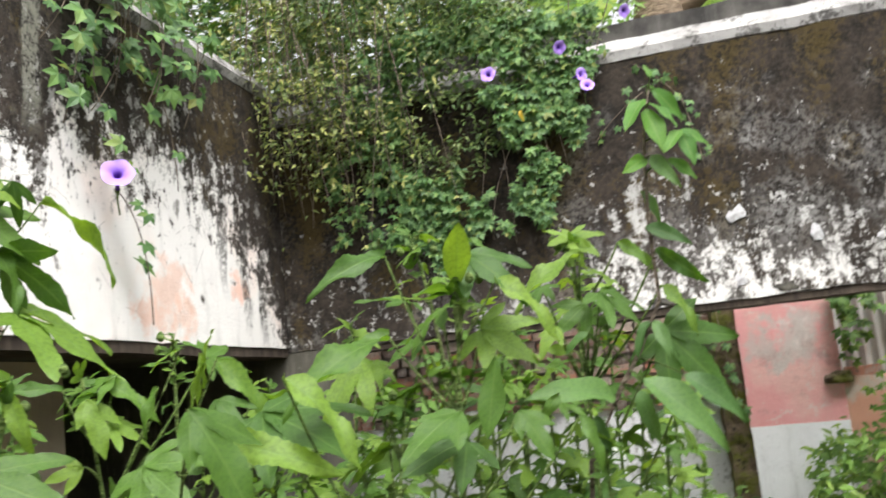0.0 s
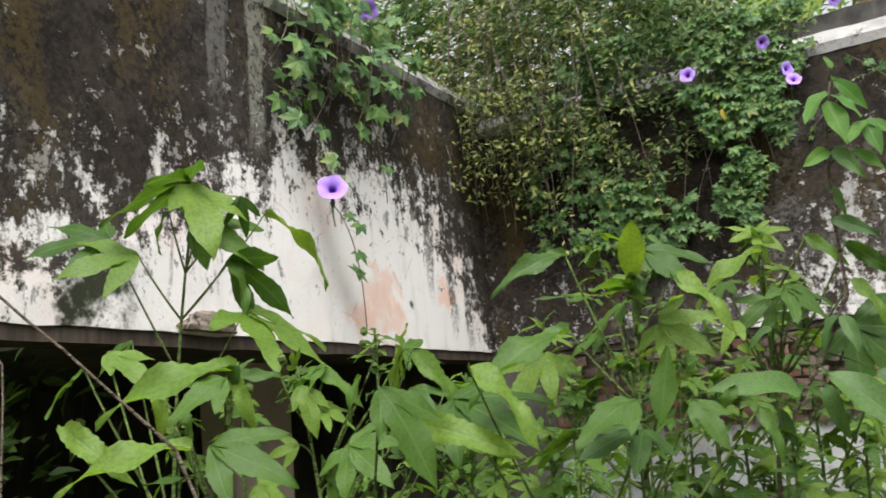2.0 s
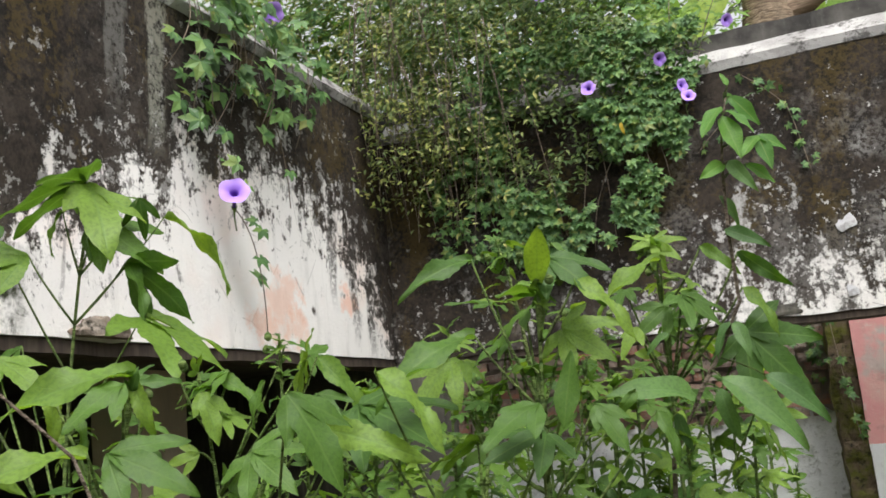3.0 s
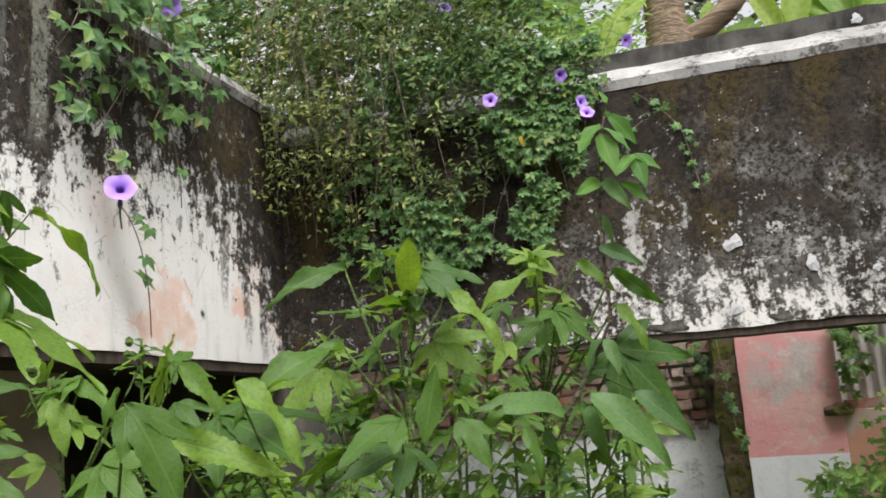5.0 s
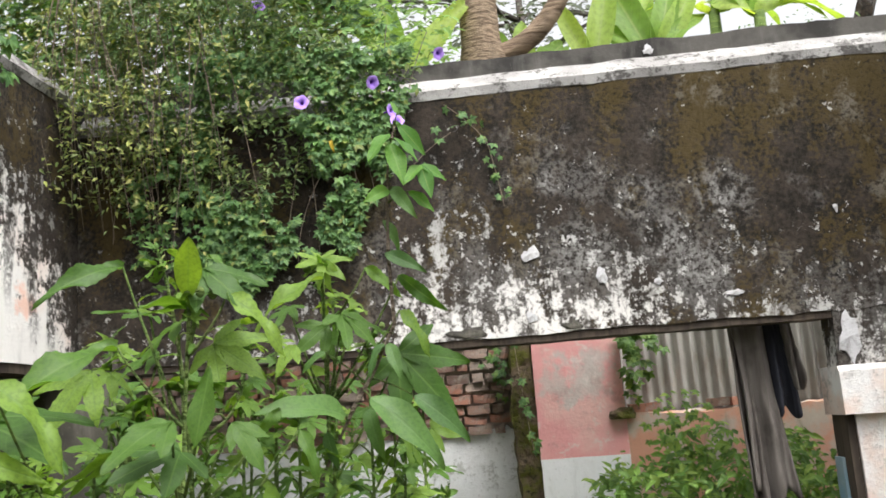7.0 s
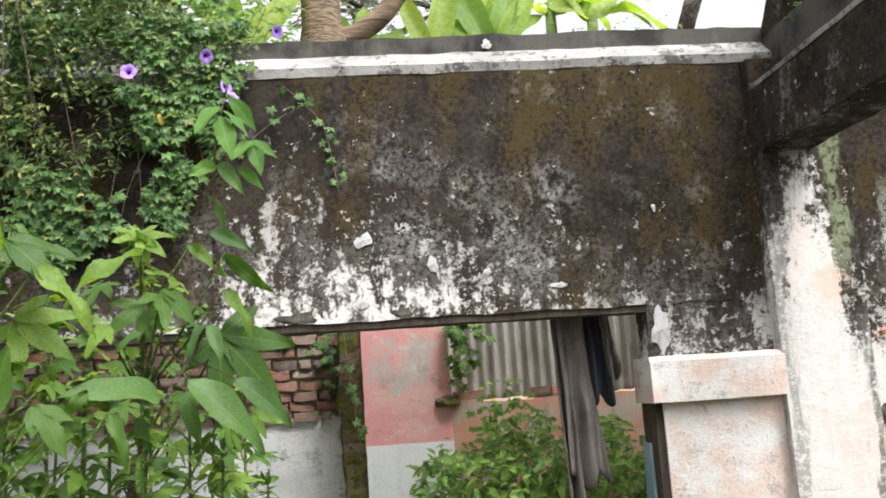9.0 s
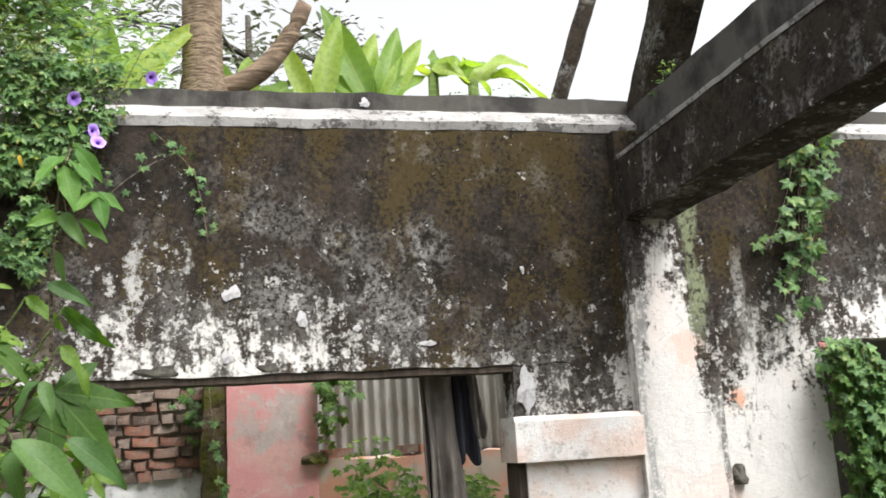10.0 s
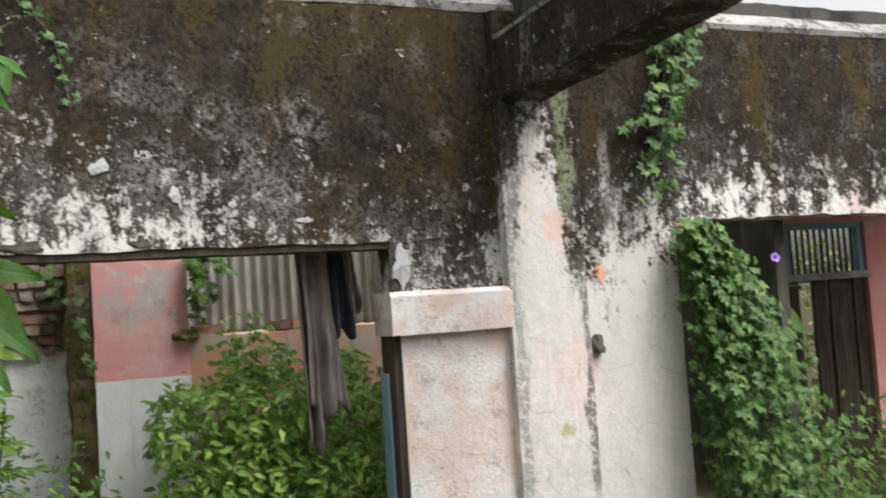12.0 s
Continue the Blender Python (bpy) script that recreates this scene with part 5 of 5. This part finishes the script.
PLANTS = [
    ((-0.66, 1.80, 0.0), (-0.624, 1.746, 1.93), (-0.50, 1.78, 1.5), 4, 0.11, 64, 2),
    ((-1.03, 2.34, 0.0), (-1.00, 2.32, 1.82), (-1.05, 2.34, 0.9), 12, 0.16, 66, 0),
    ((-0.58, 2.33, 0.0), (-0.54, 2.30, 1.77), (-0.58, 2.33, 0.9), 13, 0.16, 69, 1),
    ((-0.62, 2.20, 0.0), (-0.593, 2.186, 1.81), (-0.62, 2.20, 0.9), 12, 0.15, 70, 2),
    ((-0.38, 2.24, 0.0), (-0.362, 2.213, 1.85), (-0.40, 2.24, 0.9), 13, 0.15, 71, 2),
    ((-0.34, 2.45, 0.0), (-0.32, 2.437, 1.79), (-0.34, 2.45, 0.9), 12, 0.16, 75, 1),
    ((-0.19, 2.40, 0.0), (-0.17, 2.384, 1.66), (-0.20, 2.40, 0.9), 9, 0.14, 72, 0),
    ((-0.86, 2.10, 0.0), (-0.834, 2.076, 1.66), (-0.86, 2.10, 0.9), 11, 0.16, 73, 0),
    ((-0.46, 2.15, 0.0), (-0.444, 2.139, 1.64), (-0.46, 2.15, 0.9), 11, 0.15, 74, 1),
    ((-0.71, 2.22, 0.0), (-0.692, 2.197, 1.68), (-0.71, 2.22, 0.9), 11, 0.16, 76, 1),
    ((-1.08, 1.57, 0.0), (-1.064, 1.549, 1.765), (-1.08, 1.57, 0.9), 8, 0.12, 77, 2),
    ((-1.10, 1.99, 0.0), (-1.077, 1.963, 1.67), (-1.10, 1.99, 0.9), 11, 0.16, 79, 0),
    ((-0.99, 1.95, 0.0), (-0.97, 1.939, 1.52), (-0.99, 1.95, 0.9), 11, 0.13, 80, 0),
    ((-1.55, 1.65, 0.0), (-1.526, 1.634, 1.64), (-1.55, 1.65, 0.9), 10, 0.15, 84, 0),
    ((-1.93, 1.82, 0.0), (-1.90, 1.784, 1.66), (-1.95, 1.82, 0.9), 9, 0.16, 85, 0),
    ((-1.15, 1.75, 0.0), (-1.128, 1.736, 1.56), (-1.15, 1.75, 0.9), 11, 0.15, 86, 0),
    ((-0.30, 1.80, 0.0), (-0.28, 1.78, 1.50), (-0.30, 1.80, 0.9), 9, 0.13, 87, 0),
    ((-0.80, 1.80, 0.0), (-0.78, 1.78, 1.52), (-0.80, 1.80, 0.9), 10, 0.14, 88, 0),
]
for base, tip, bend, count, size, seed, buds in PLANTS:
    lobed_plant(base, tip, bend, count + 8, size * 0.92, seed, NEAR, 0.60, 0.9, 9, buds, 3)
for k in range(16):
    r = random.Random(300 + k)
    x, y = -0.16 - 1.45 * (k + r.random()) / 16, r.uniform(1.85, 2.6)
    top = (x + 0.03, y, r.uniform(1.45, 1.62) + 0.12 * (y - 1.9))
    lobed_plant((x, y, 0.0), top, (x - 0.02, y, 0.9), 15, r.uniform(0.12, 0.15), 400 + k, NEAR, 0.55, 0.9, 8, 0, 2)


SHOOT_BIG = [
    (-0.25, 1.77, 1.56, -0.36, 1.59, 1.63, 1), (-0.19, 1.72, 1.59, -0.01, 1.68, 1.47, 1), (-0.12, 1.84, 1.59, 0.02, 1.82, 1.50, 1),
    (-0.20, 1.76, 1.57, -0.18, 1.72, 1.46, 1), (-0.17, 1.81, 1.70, -0.22, 1.76, 1.64, 1), (-0.16, 1.81, 1.70, -0.13, 1.75, 1.63, 1),
    (-0.29, 1.77, 1.53, -0.27, 1.74, 1.45, 1), (-0.29, 1.79, 1.69, -0.35, 1.76, 1.66, 1),
]
SHOOT_SMALL = [
    (-0.12, 1.73, 2.12, -0.16, 1.68, 2.06, 0), (-0.12, 1.73, 2.10, -0.09, 1.70, 2.01, 0), (-0.11, 1.74, 2.15, -0.09, 1.75, 2.13, 0),
    (-0.10, 1.74, 2.14, -0.05, 1.76, 2.08, 0), (-0.11, 1.73, 2.11, -0.06, 1.72, 2.06, 0), (-0.06, 1.74, 2.05, -0.09, 1.70, 2.01, 0),
    (-0.06, 1.74, 2.05, -0.04, 1.72, 1.98, 0), (-0.06, 1.74, 2.05, -0.01, 1.75, 2.02, 0), (-0.13, 1.75, 2.01, -0.17, 1.70, 1.98, 0),
    (-0.12, 1.74, 2.01, -0.08, 1.68, 1.94, 1), (-0.09, 1.75, 2.00, -0.04, 1.76, 1.96, 0), (-0.15, 1.77, 1.95, -0.10, 1.77, 1.88, 1),
    (-0.15, 1.77, 1.88, -0.06, 1.74, 1.84, 1), (-0.10, 1.73, 2.16, -0.11, 1.73, 2.19, 0),
]


def slender_shoot():
    """Slender upright shoot: a bowed brown stem, broad drooping leaves below and small bright leaflets towards its tip."""
    rng = random.Random(81)
    base = Vector((-0.40, 1.86, 0.0))
    plant = thing("slender_shoot", "slender brown-stemmed shoot with broad drooping leaves and bright leaflets", "plant", base)
    pts = [Vector(p) for p in ((-0.40, 1.86, 0.0), (-0.38, 1.85, 0.8), (-0.32, 1.836, 1.437), (-0.246, 1.82, 1.569), (-0.195, 1.813, 1.645), (-0.145, 1.802, 1.737), (-0.144, 1.774, 1.878), (-0.135, 1.75, 2.0), (-0.124, 1.736, 2.08), (-0.104, 1.735, 2.15))]
    v, f = tube([p - base for p in pts], [0.006, 0.0055, 0.005, 0.005, 0.0045, 0.004, 0.0035, 0.003, 0.0022, 0.0015], 7)
    part("stem", mesh_data("stem", v, f, M_TWIG, True), plant, "thin reddish-brown stem")
    for leaf in SHOOT_BIG + SHOOT_SMALL:
        a, b = Vector(leaf[:3]), Vector(leaf[3:6])
        root = min((p.lerp(q, k / 6) for p, q in zip(pts, pts[1:]) for k in range(6)), key=lambda p: (p - a + Vector((0, 0, 0.02))).length)
        up = Vector((rng.uniform(-0.4, 0.4), -rng.uniform(0.5, 1.0), rng.uniform(0.3, 0.8)))
        ob = leaf_part(VINE_LEAF[leaf[6]], a, b - a, (b - a).length * (1.05 if leaf[6] == 0 else 0.92), plant, rng.uniform(-0.3, 0.3), up, "leaflet")
        v, f = tube([p - a for p in curve(root, (root + a) / 2 + Vector((0, 0, 0.008)), a, 4)], [0.0022, 0.002, 0.0018, 0.0016, 0.0014], 5)
        stalk = mesh_data("leaf_stalk", v, f, M_STEM, True)
        stalk.transform(ob.matrix_basis.to_3x3().inverted().to_4x4())
        part("leaf_stalk", stalk, ob)
    return plant


slender_shoot()


def dead_twig(points, radius, label):
    pts = [Vector(p) for p in points]
    line = []
    for a, b in zip(pts, pts[1:]):
        for k in range(5):
            p = a.lerp(b, k / 5)
            line.append(p + noise.noise_vector(p * 6) * 0.012)
    line.append(pts[-1])
    v, f = tube(line, [radius * (1 - 0.6 * k / len(line)) for k in range(len(line))], 7, 0.3)
    return tagged(new("dead_twig", mesh_data("dead_twig", v, f, M_TWIG, True)), label, "twig")


dead_twig([(-0.60, 0.85, 0.0), (-0.66, 0.78, 1.2), (-0.745, 0.663, 1.551), (-0.821, 0.573, 1.669), (-0.90, 0.43, 1.81), (-0.95, 0.34, 1.9)], 0.0027, "thin dry brown twig leaning among the plants")
dead_twig([(-1.36, 0.88, 0.0), (-1.355, 0.863, 1.604), (-1.35, 0.864, 1.702), (-1.379, 0.797, 1.815), (-1.32, 0.77, 2.0), (-1.264, 0.749, 2.237), (-1.25, 0.70, 2.40)], 0.0022, "thin dry upright twig before the mouldy wall")


def plaster_lump(place, size, label, mat=M_RUBBLE):
    bm = bmesh.new()
    bmesh.ops.create_icosphere(bm, subdivisions=3, radius=1)
    for v in bm.verts:
        v.co *= 1 + 0.35 * noise.noise(v.co * 1.7) + 0.2 * noise.noise(v.co * 5)
        v.co.x, v.co.y, v.co.z = v.co.x * size[0], v.co.y * size[1], max(-0.35, v.co.z) * size[2]
    me = bpy.data.meshes.new("plaster_lump")
    bm.to_mesh(me)
    bm.free()
    me.materials.append(mat)
    ob = tagged(new("plaster_lump", me), label, "rubble")
    ob.location = place
    return ob


plaster_lump((-2.585, 2.62, 2.015), (0.05, 0.14, 0.06), "broken brown plaster lump on the lintel edge")

def lime_flake(place, wide, high, seed, axis=0):
    """A bare patch of thick old limewash that stands proud of the mould."""
    n, verts = 16, []
    for depth, shrink in ((0.0, 1.0), (-0.006, 0.96)):
        for k in range(n):
            a = 2 * math.pi * k / n
            r = (0.8 + 0.5 * noise.noise(Vector((math.cos(a) * 1.3, math.sin(a) * 1.3, seed * 3.7))) + 0.3 * noise.noise(Vector((math.cos(a) * 4, math.sin(a) * 4, seed)))) * shrink
            verts.append((wide * r * math.cos(a), depth, high * r * math.sin(a)))
    faces = [(k, (k + 1) % n, n + (k + 1) % n, n + k) for k in range(n)] + [tuple(range(n, 2 * n))]
    ob = tagged(new("lime_flake", mesh_data("lime_flake", verts, faces, M_FLAKE)), "bright flake of old limewash on the mouldy wall", "plaster flake", group="limewash flakes")
    ob.location = place
    return ob


for k, (x, y, z, w, h) in enumerate(((0.15, 5.196, 2.42, 0.09, 0.07), (0.13, 5.196, 2.06, 0.05, 0.07), (1.89, 5.196, 2.53, 0.018, 0.05), (1.86, 5.196, 1.80, 0.085, 0.20),
                                     (0.98, 5.322, 3.635, 0.06, 0.05), (0.86, 5.196, 2.20, 0.05, 0.03), (0.55, 5.196, 2.26, 0.05, 0.09), (1.28, 5.196, 2.10, 0.08, 0.035))):
    lime_flake((x, y, z), w * 0.72, h * 0.72, k + 1)
# these two lumps stand for brick hollows, their shade put into the colour
plaster_lump((-0.24, 5.212, 1.985), (0.15, 0.022, 0.05), "dark-toned lump for a shaded brick hollow in the plaster over the lintel", M_DARKWALL)
plaster_lump((0.36, 5.212, 1.985), (0.08, 0.02, 0.045), "dark-toned lump for a shaded brick hollow in the plaster over the lintel", M_DARKWALL)
plaster_lump((3.17, 5.19, 1.20), (0.06, 0.05, 0.09), "dark knob of broken plaster on the white wall", M_DARKWALL)
plaster_lump((0.72, 6.70, 1.44), (0.10, 0.05, 0.06), "mossy broken end of the window sill", M_MOSSBRICK)

# ---- beyond the walls ----
def ringed_tree():
    tree = thing("ringed_tree", "tree with a pale ringed trunk and a bent limb", "tree", (-0.15, 9.0, 0))
    v, f = tube([(0, 0, -0.1), (0.0, 0, 2.5), (0.01, 0, 4.6), (0.03, 0, 5.15), (0.0, 0, 5.35), (0.0, 0, 6.4), (0.05, 0.1, 8.2)], [0.30, 0.27, 0.25, 0.25, 0.205, 0.20, 0.15], 16, 0.15)
    part("trunk", mesh_data("trunk", v, f, M_BARK, True), tree)
    v, f = tube(curve((0.12, 0, 5.16), (0.75, -0.1, 5.25), (1.05, -0.1, 6.1), 10), [0.13, 0.12, 0.115, 0.11, 0.11, 0.105, 0.10, 0.10, 0.095, 0.09, 0.085], 12, 0.12)
    part("limb", mesh_data("limb", v, f, M_LIMB, True), tree, "thick brown bent limb")
    rng = random.Random(91)
    pl, nr, sz = [], [], []
    for k in range(500):
        c = rng.choice(((0.05, 0.1, 8.4), (0.9, 0.3, 8.0), (-0.8, 0.4, 8.2), (1.3, -0.1, 7.4)))
        p = Vector(c) + Vector((rng.gauss(0, 0.5), rng.gauss(0, 0.5), rng.gauss(0, 0.3)))
        if p.z > 7.3:
            pl.append(p), nr.append((0, -0.3, 1)), sz.append(rng.uniform(0.12, 0.22))
    part("crown", scatter_leaves(pl, nr, sz, "oval", M_WEED, "crown", 92), tree)
    return tree


ringed_tree()
BANANA_LEAF = [blade_leaf("leaf", M_BANANA, 0.22, 0.25, 0.5, belly=0.45, seed=3, ripple=0.02), blade_leaf("leaf", M_BANANA, 0.24, 1.5, 0.3, belly=0.45, seed=5, ripple=0.06),
               blade_leaf("leaf", M_BANANA, 0.27, 0.9, 0.4, belly=0.5, seed=8, ripple=0.05),
               blade_leaf("leaf", M_BROAD, 0.36, 0.7, 0.25, belly=0.5, seed=11, ripple=0.04)]


def banana_plant(x, y, h, leaves, seed, label, fruit=False):
    rng = random.Random(seed)
    plant = thing("banana_plant", label, "banana plant", (x, y, 0), group="banana plants behind the wall")
    v, f = tube([(0, 0, 0), (0, 0, h * 0.5), (0.03, 0, h)], [0.14, 0.11, 0.06], 12, 0.1)
    part("trunk", mesh_data("trunk", v, f, M_STEM, True), plant)
    for az, lift, size, kind in leaves:
        d = (math.cos(radians(az)), math.sin(radians(az)), lift)
        leaf_part(BANANA_LEAF[kind], (x, y, h - 0.05), d, size * 1.12, plant, rng.uniform(-0.3, 0.3), (0, -1, 0.4) if lift > 1 else (0, -0.4, 1))
    if fruit:
        pl, nr, sz = [], [], []
        for k in range(70):
            pl.append((0.55 + rng.gauss(0, 0.10), -0.1 + rng.gauss(0, 0.07), h - 0.1 + rng.uniform(-0.3, 0.25))), nr.append((0, -1, 0)), sz.append(0.13)
        tagged(part("fruit_bunch", scatter_leaves(pl, nr, sz, "oval", M_GRAPE, "fruit_bunch", seed, -1.2), plant, "hanging bunch of green bananas"), kind="stuff")
    return plant


banana_plant(1.05, 9.6, 5.15, [(20, 4.0, 1.35, 0), (190, 2.5, 1.0, 0)], 101, "young banana plant with one broad upright leaf", True)
banana_plant(1.75, 9.7, 5.2, [(165, 2.6, 1.55, 0), (30, 3.2, 1.3, 0), (110, 3.6, 1.3, 2), (10, 1.8, 1.2, 0), (200, 1.2, 0.8, 2), (330, 1.4, 0.9, 1)], 102, "banana plant with broad light green leaves")
banana_plant(2.45, 9.9, 5.8, [(15, 0.9, 1.1, 1), (170, 1.0, 0.9, 1), (40, 1.5, 1.2, 1), (340, 0.6, 1.0, 1)], 103, "banana plant with torn drooping leaves")
banana_plant(1.42, 10.0, 5.2, [(150, 1.6, 1.1, 2), (25, 2.6, 1.4, 0), (80, 3.0, 1.5, 0), (195, 0.8, 1.0, 1)], 108, "banana plant with narrow upright leaves")
banana_plant(2.85, 9.6, 5.6, [(10, 0.8, 1.0, 1), (160, 1.3, 1.0, 1), (60, 1.4, 1.1, 2), (345, 1.1, 0.9, 1), (120, 1.8, 0.9, 2)], 109, "banana plant with torn drooping leaves")
banana_plant(-0.95, 8.6, 4.9, [(170, 1.8, 1.5, 0), (60, 2.0, 1.3, 2), (10, 1.3, 1.2, 0), (200, 0.9, 1.2, 1), (120, 2.6, 1.3, 0)], 104, "banana plant with broad light green leaves")
banana_plant(-2.0, 9.2, 4.9, [(160, 1.8, 1.6, 0), (40, 1.6, 1.5, 2), (90, 2.2, 1.5, 0), (10, 0.9, 1.2, 1)], 105, "banana plant with broad light green leaves")
banana_plant(0.35, 10.4, 5.3, [(150, 1.8, 1.4, 0), (30, 1.5, 1.3, 2), (95, 2.0, 1.4, 0)], 106, "banana plant with broad light green leaves")
banana_plant(4.75, 5.75, 1.50, [(355, 0.45, 0.62, 3), (30, 0.25, 0.60, 3), (320, -0.25, 0.60, 3), (280, -0.55, 0.70, 3), (110, 1.3, 0.45, 0), (200, 0.9, 0.40, 2), (340, -0.7, 0.75, 3)], 107, "young broad-leaved banana plant inside the ruined back room")
thicket("far_bush", "low green bushes behind the wall", (-2.5, 3.2, 8.8, 10.8, 2.0, 5.25), 1800, 0.14, M_WEED, "oval", 111, -0.3)
thicket("far_bush", "dark green tree foliage behind the wall", (-3.4, 1.3, 10.6, 12.0, 3.5, 8.2), 1500, 0.20, M_FARLEAF, "oval", 113, -0.25)
thicket("window_bush", "sunlit yellow-green bush behind the barred window", (5.8, 8.6, 7.6, 9.0, 0.0, 2.6), 1300, 0.12, M_SHRUB, "oval", 112, -0.3)


def far_tree(x, y, h, spread, seed, count, label):
    rng = random.Random(seed)
    tree = thing("distant_tree", label, "tree", (x, y, 0), group="distant trees")
    rods, pl, nr, sz = Heap(), [], [], []
    rods.add(*tube([(0, 0, 0), (0.1, 0, h * 0.5), (0, 0, h * 0.9)], [0.22, 0.16, 0.05], 8, 0.2))
    for k in range(22):
        a = Vector((0, 0, h * rng.uniform(0.4, 0.85)))
        b = a + Vector((rng.uniform(-1, 1), rng.uniform(-0.6, 0.6), rng.uniform(0.0, 0.5))) * spread
        line = curve(a, (a + b) / 2 + Vector((0, 0, 0.3)), b, 6)
        rods.add(*tube(line, [0.06 - 0.008 * i for i in range(7)], 5))
        for j in range(count):
            t = rng.uniform(2.2, 5.99)
            p = line[int(t)].lerp(line[int(t) + 1], t % 1)
            pl.append(p + Vector((rng.gauss(0, 0.22), rng.gauss(0, 0.22), rng.gauss(0, 0.2)))), nr.append((0, -0.5, 1)), sz.append(rng.uniform(0.10, 0.22))
    part("trunk", rods.mesh("trunk", M_FARBARK, True), tree)
    part("crown", scatter_leaves(pl, nr, sz, "oval", M_FARLEAF, "crown", seed), tree)
    return tree


far_tree(2.3, 17.0, 11.0, 1.7, 121, 45, "sparse dark tree in the distance")
far_tree(0.4, 16.0, 10.5, 2.2, 122, 60, "dark leafy tree in the distance")
far_tree(-3.2, 15.0, 11.0, 2.8, 123, 80, "dark leafy tree in the distance")

# ---- brick pieces last ----
def brick_wall():
    core = structure("wall_brick", bumpy_box(-3.7, -0.07, 7.20, 7.40, 1.36, 2.22, M_MORTAR, "wall_brick", 0.12, 0.006), "old red brick wall with crumbling joints")
    rng = random.Random(131)
    sizes = []
    for k in range(5):
        sizes.append(bumpy_box(-0.093, 0.093, -0.03, 0.03, -0.036, 0.036, M_BRICK, "brick", 0.04, 0.012 + 0.002 * k))
        sizes.append(bumpy_box(-0.043, 0.043, -0.03, 0.03, -0.036, 0.036, M_BRICK, "brick", 0.04, 0.012 + 0.002 * k))
    for row in range(10):
        z, x = 1.41 + 0.083 * row + rng.uniform(-0.006, 0.006), -3.66 - 0.06 * (row % 2)
        k = row
        while x < -0.20:
            long = rng.random() < 0.62
            w = (0.205 if long else 0.103) * rng.uniform(0.92, 1.05)
            b = part("brick", sizes[2 * rng.randrange(5) + (0 if long else 1)], core)
            b.matrix_basis = pose(x + w / 2, 7.192 + rng.uniform(-0.02, 0.012), z + rng.uniform(-0.012, 0.012), rng.uniform(-5, 5), rng.uniform(-4, 4), rng.uniform(-5, 5))
            x += w
            k += 1
    return core


brick_wall()
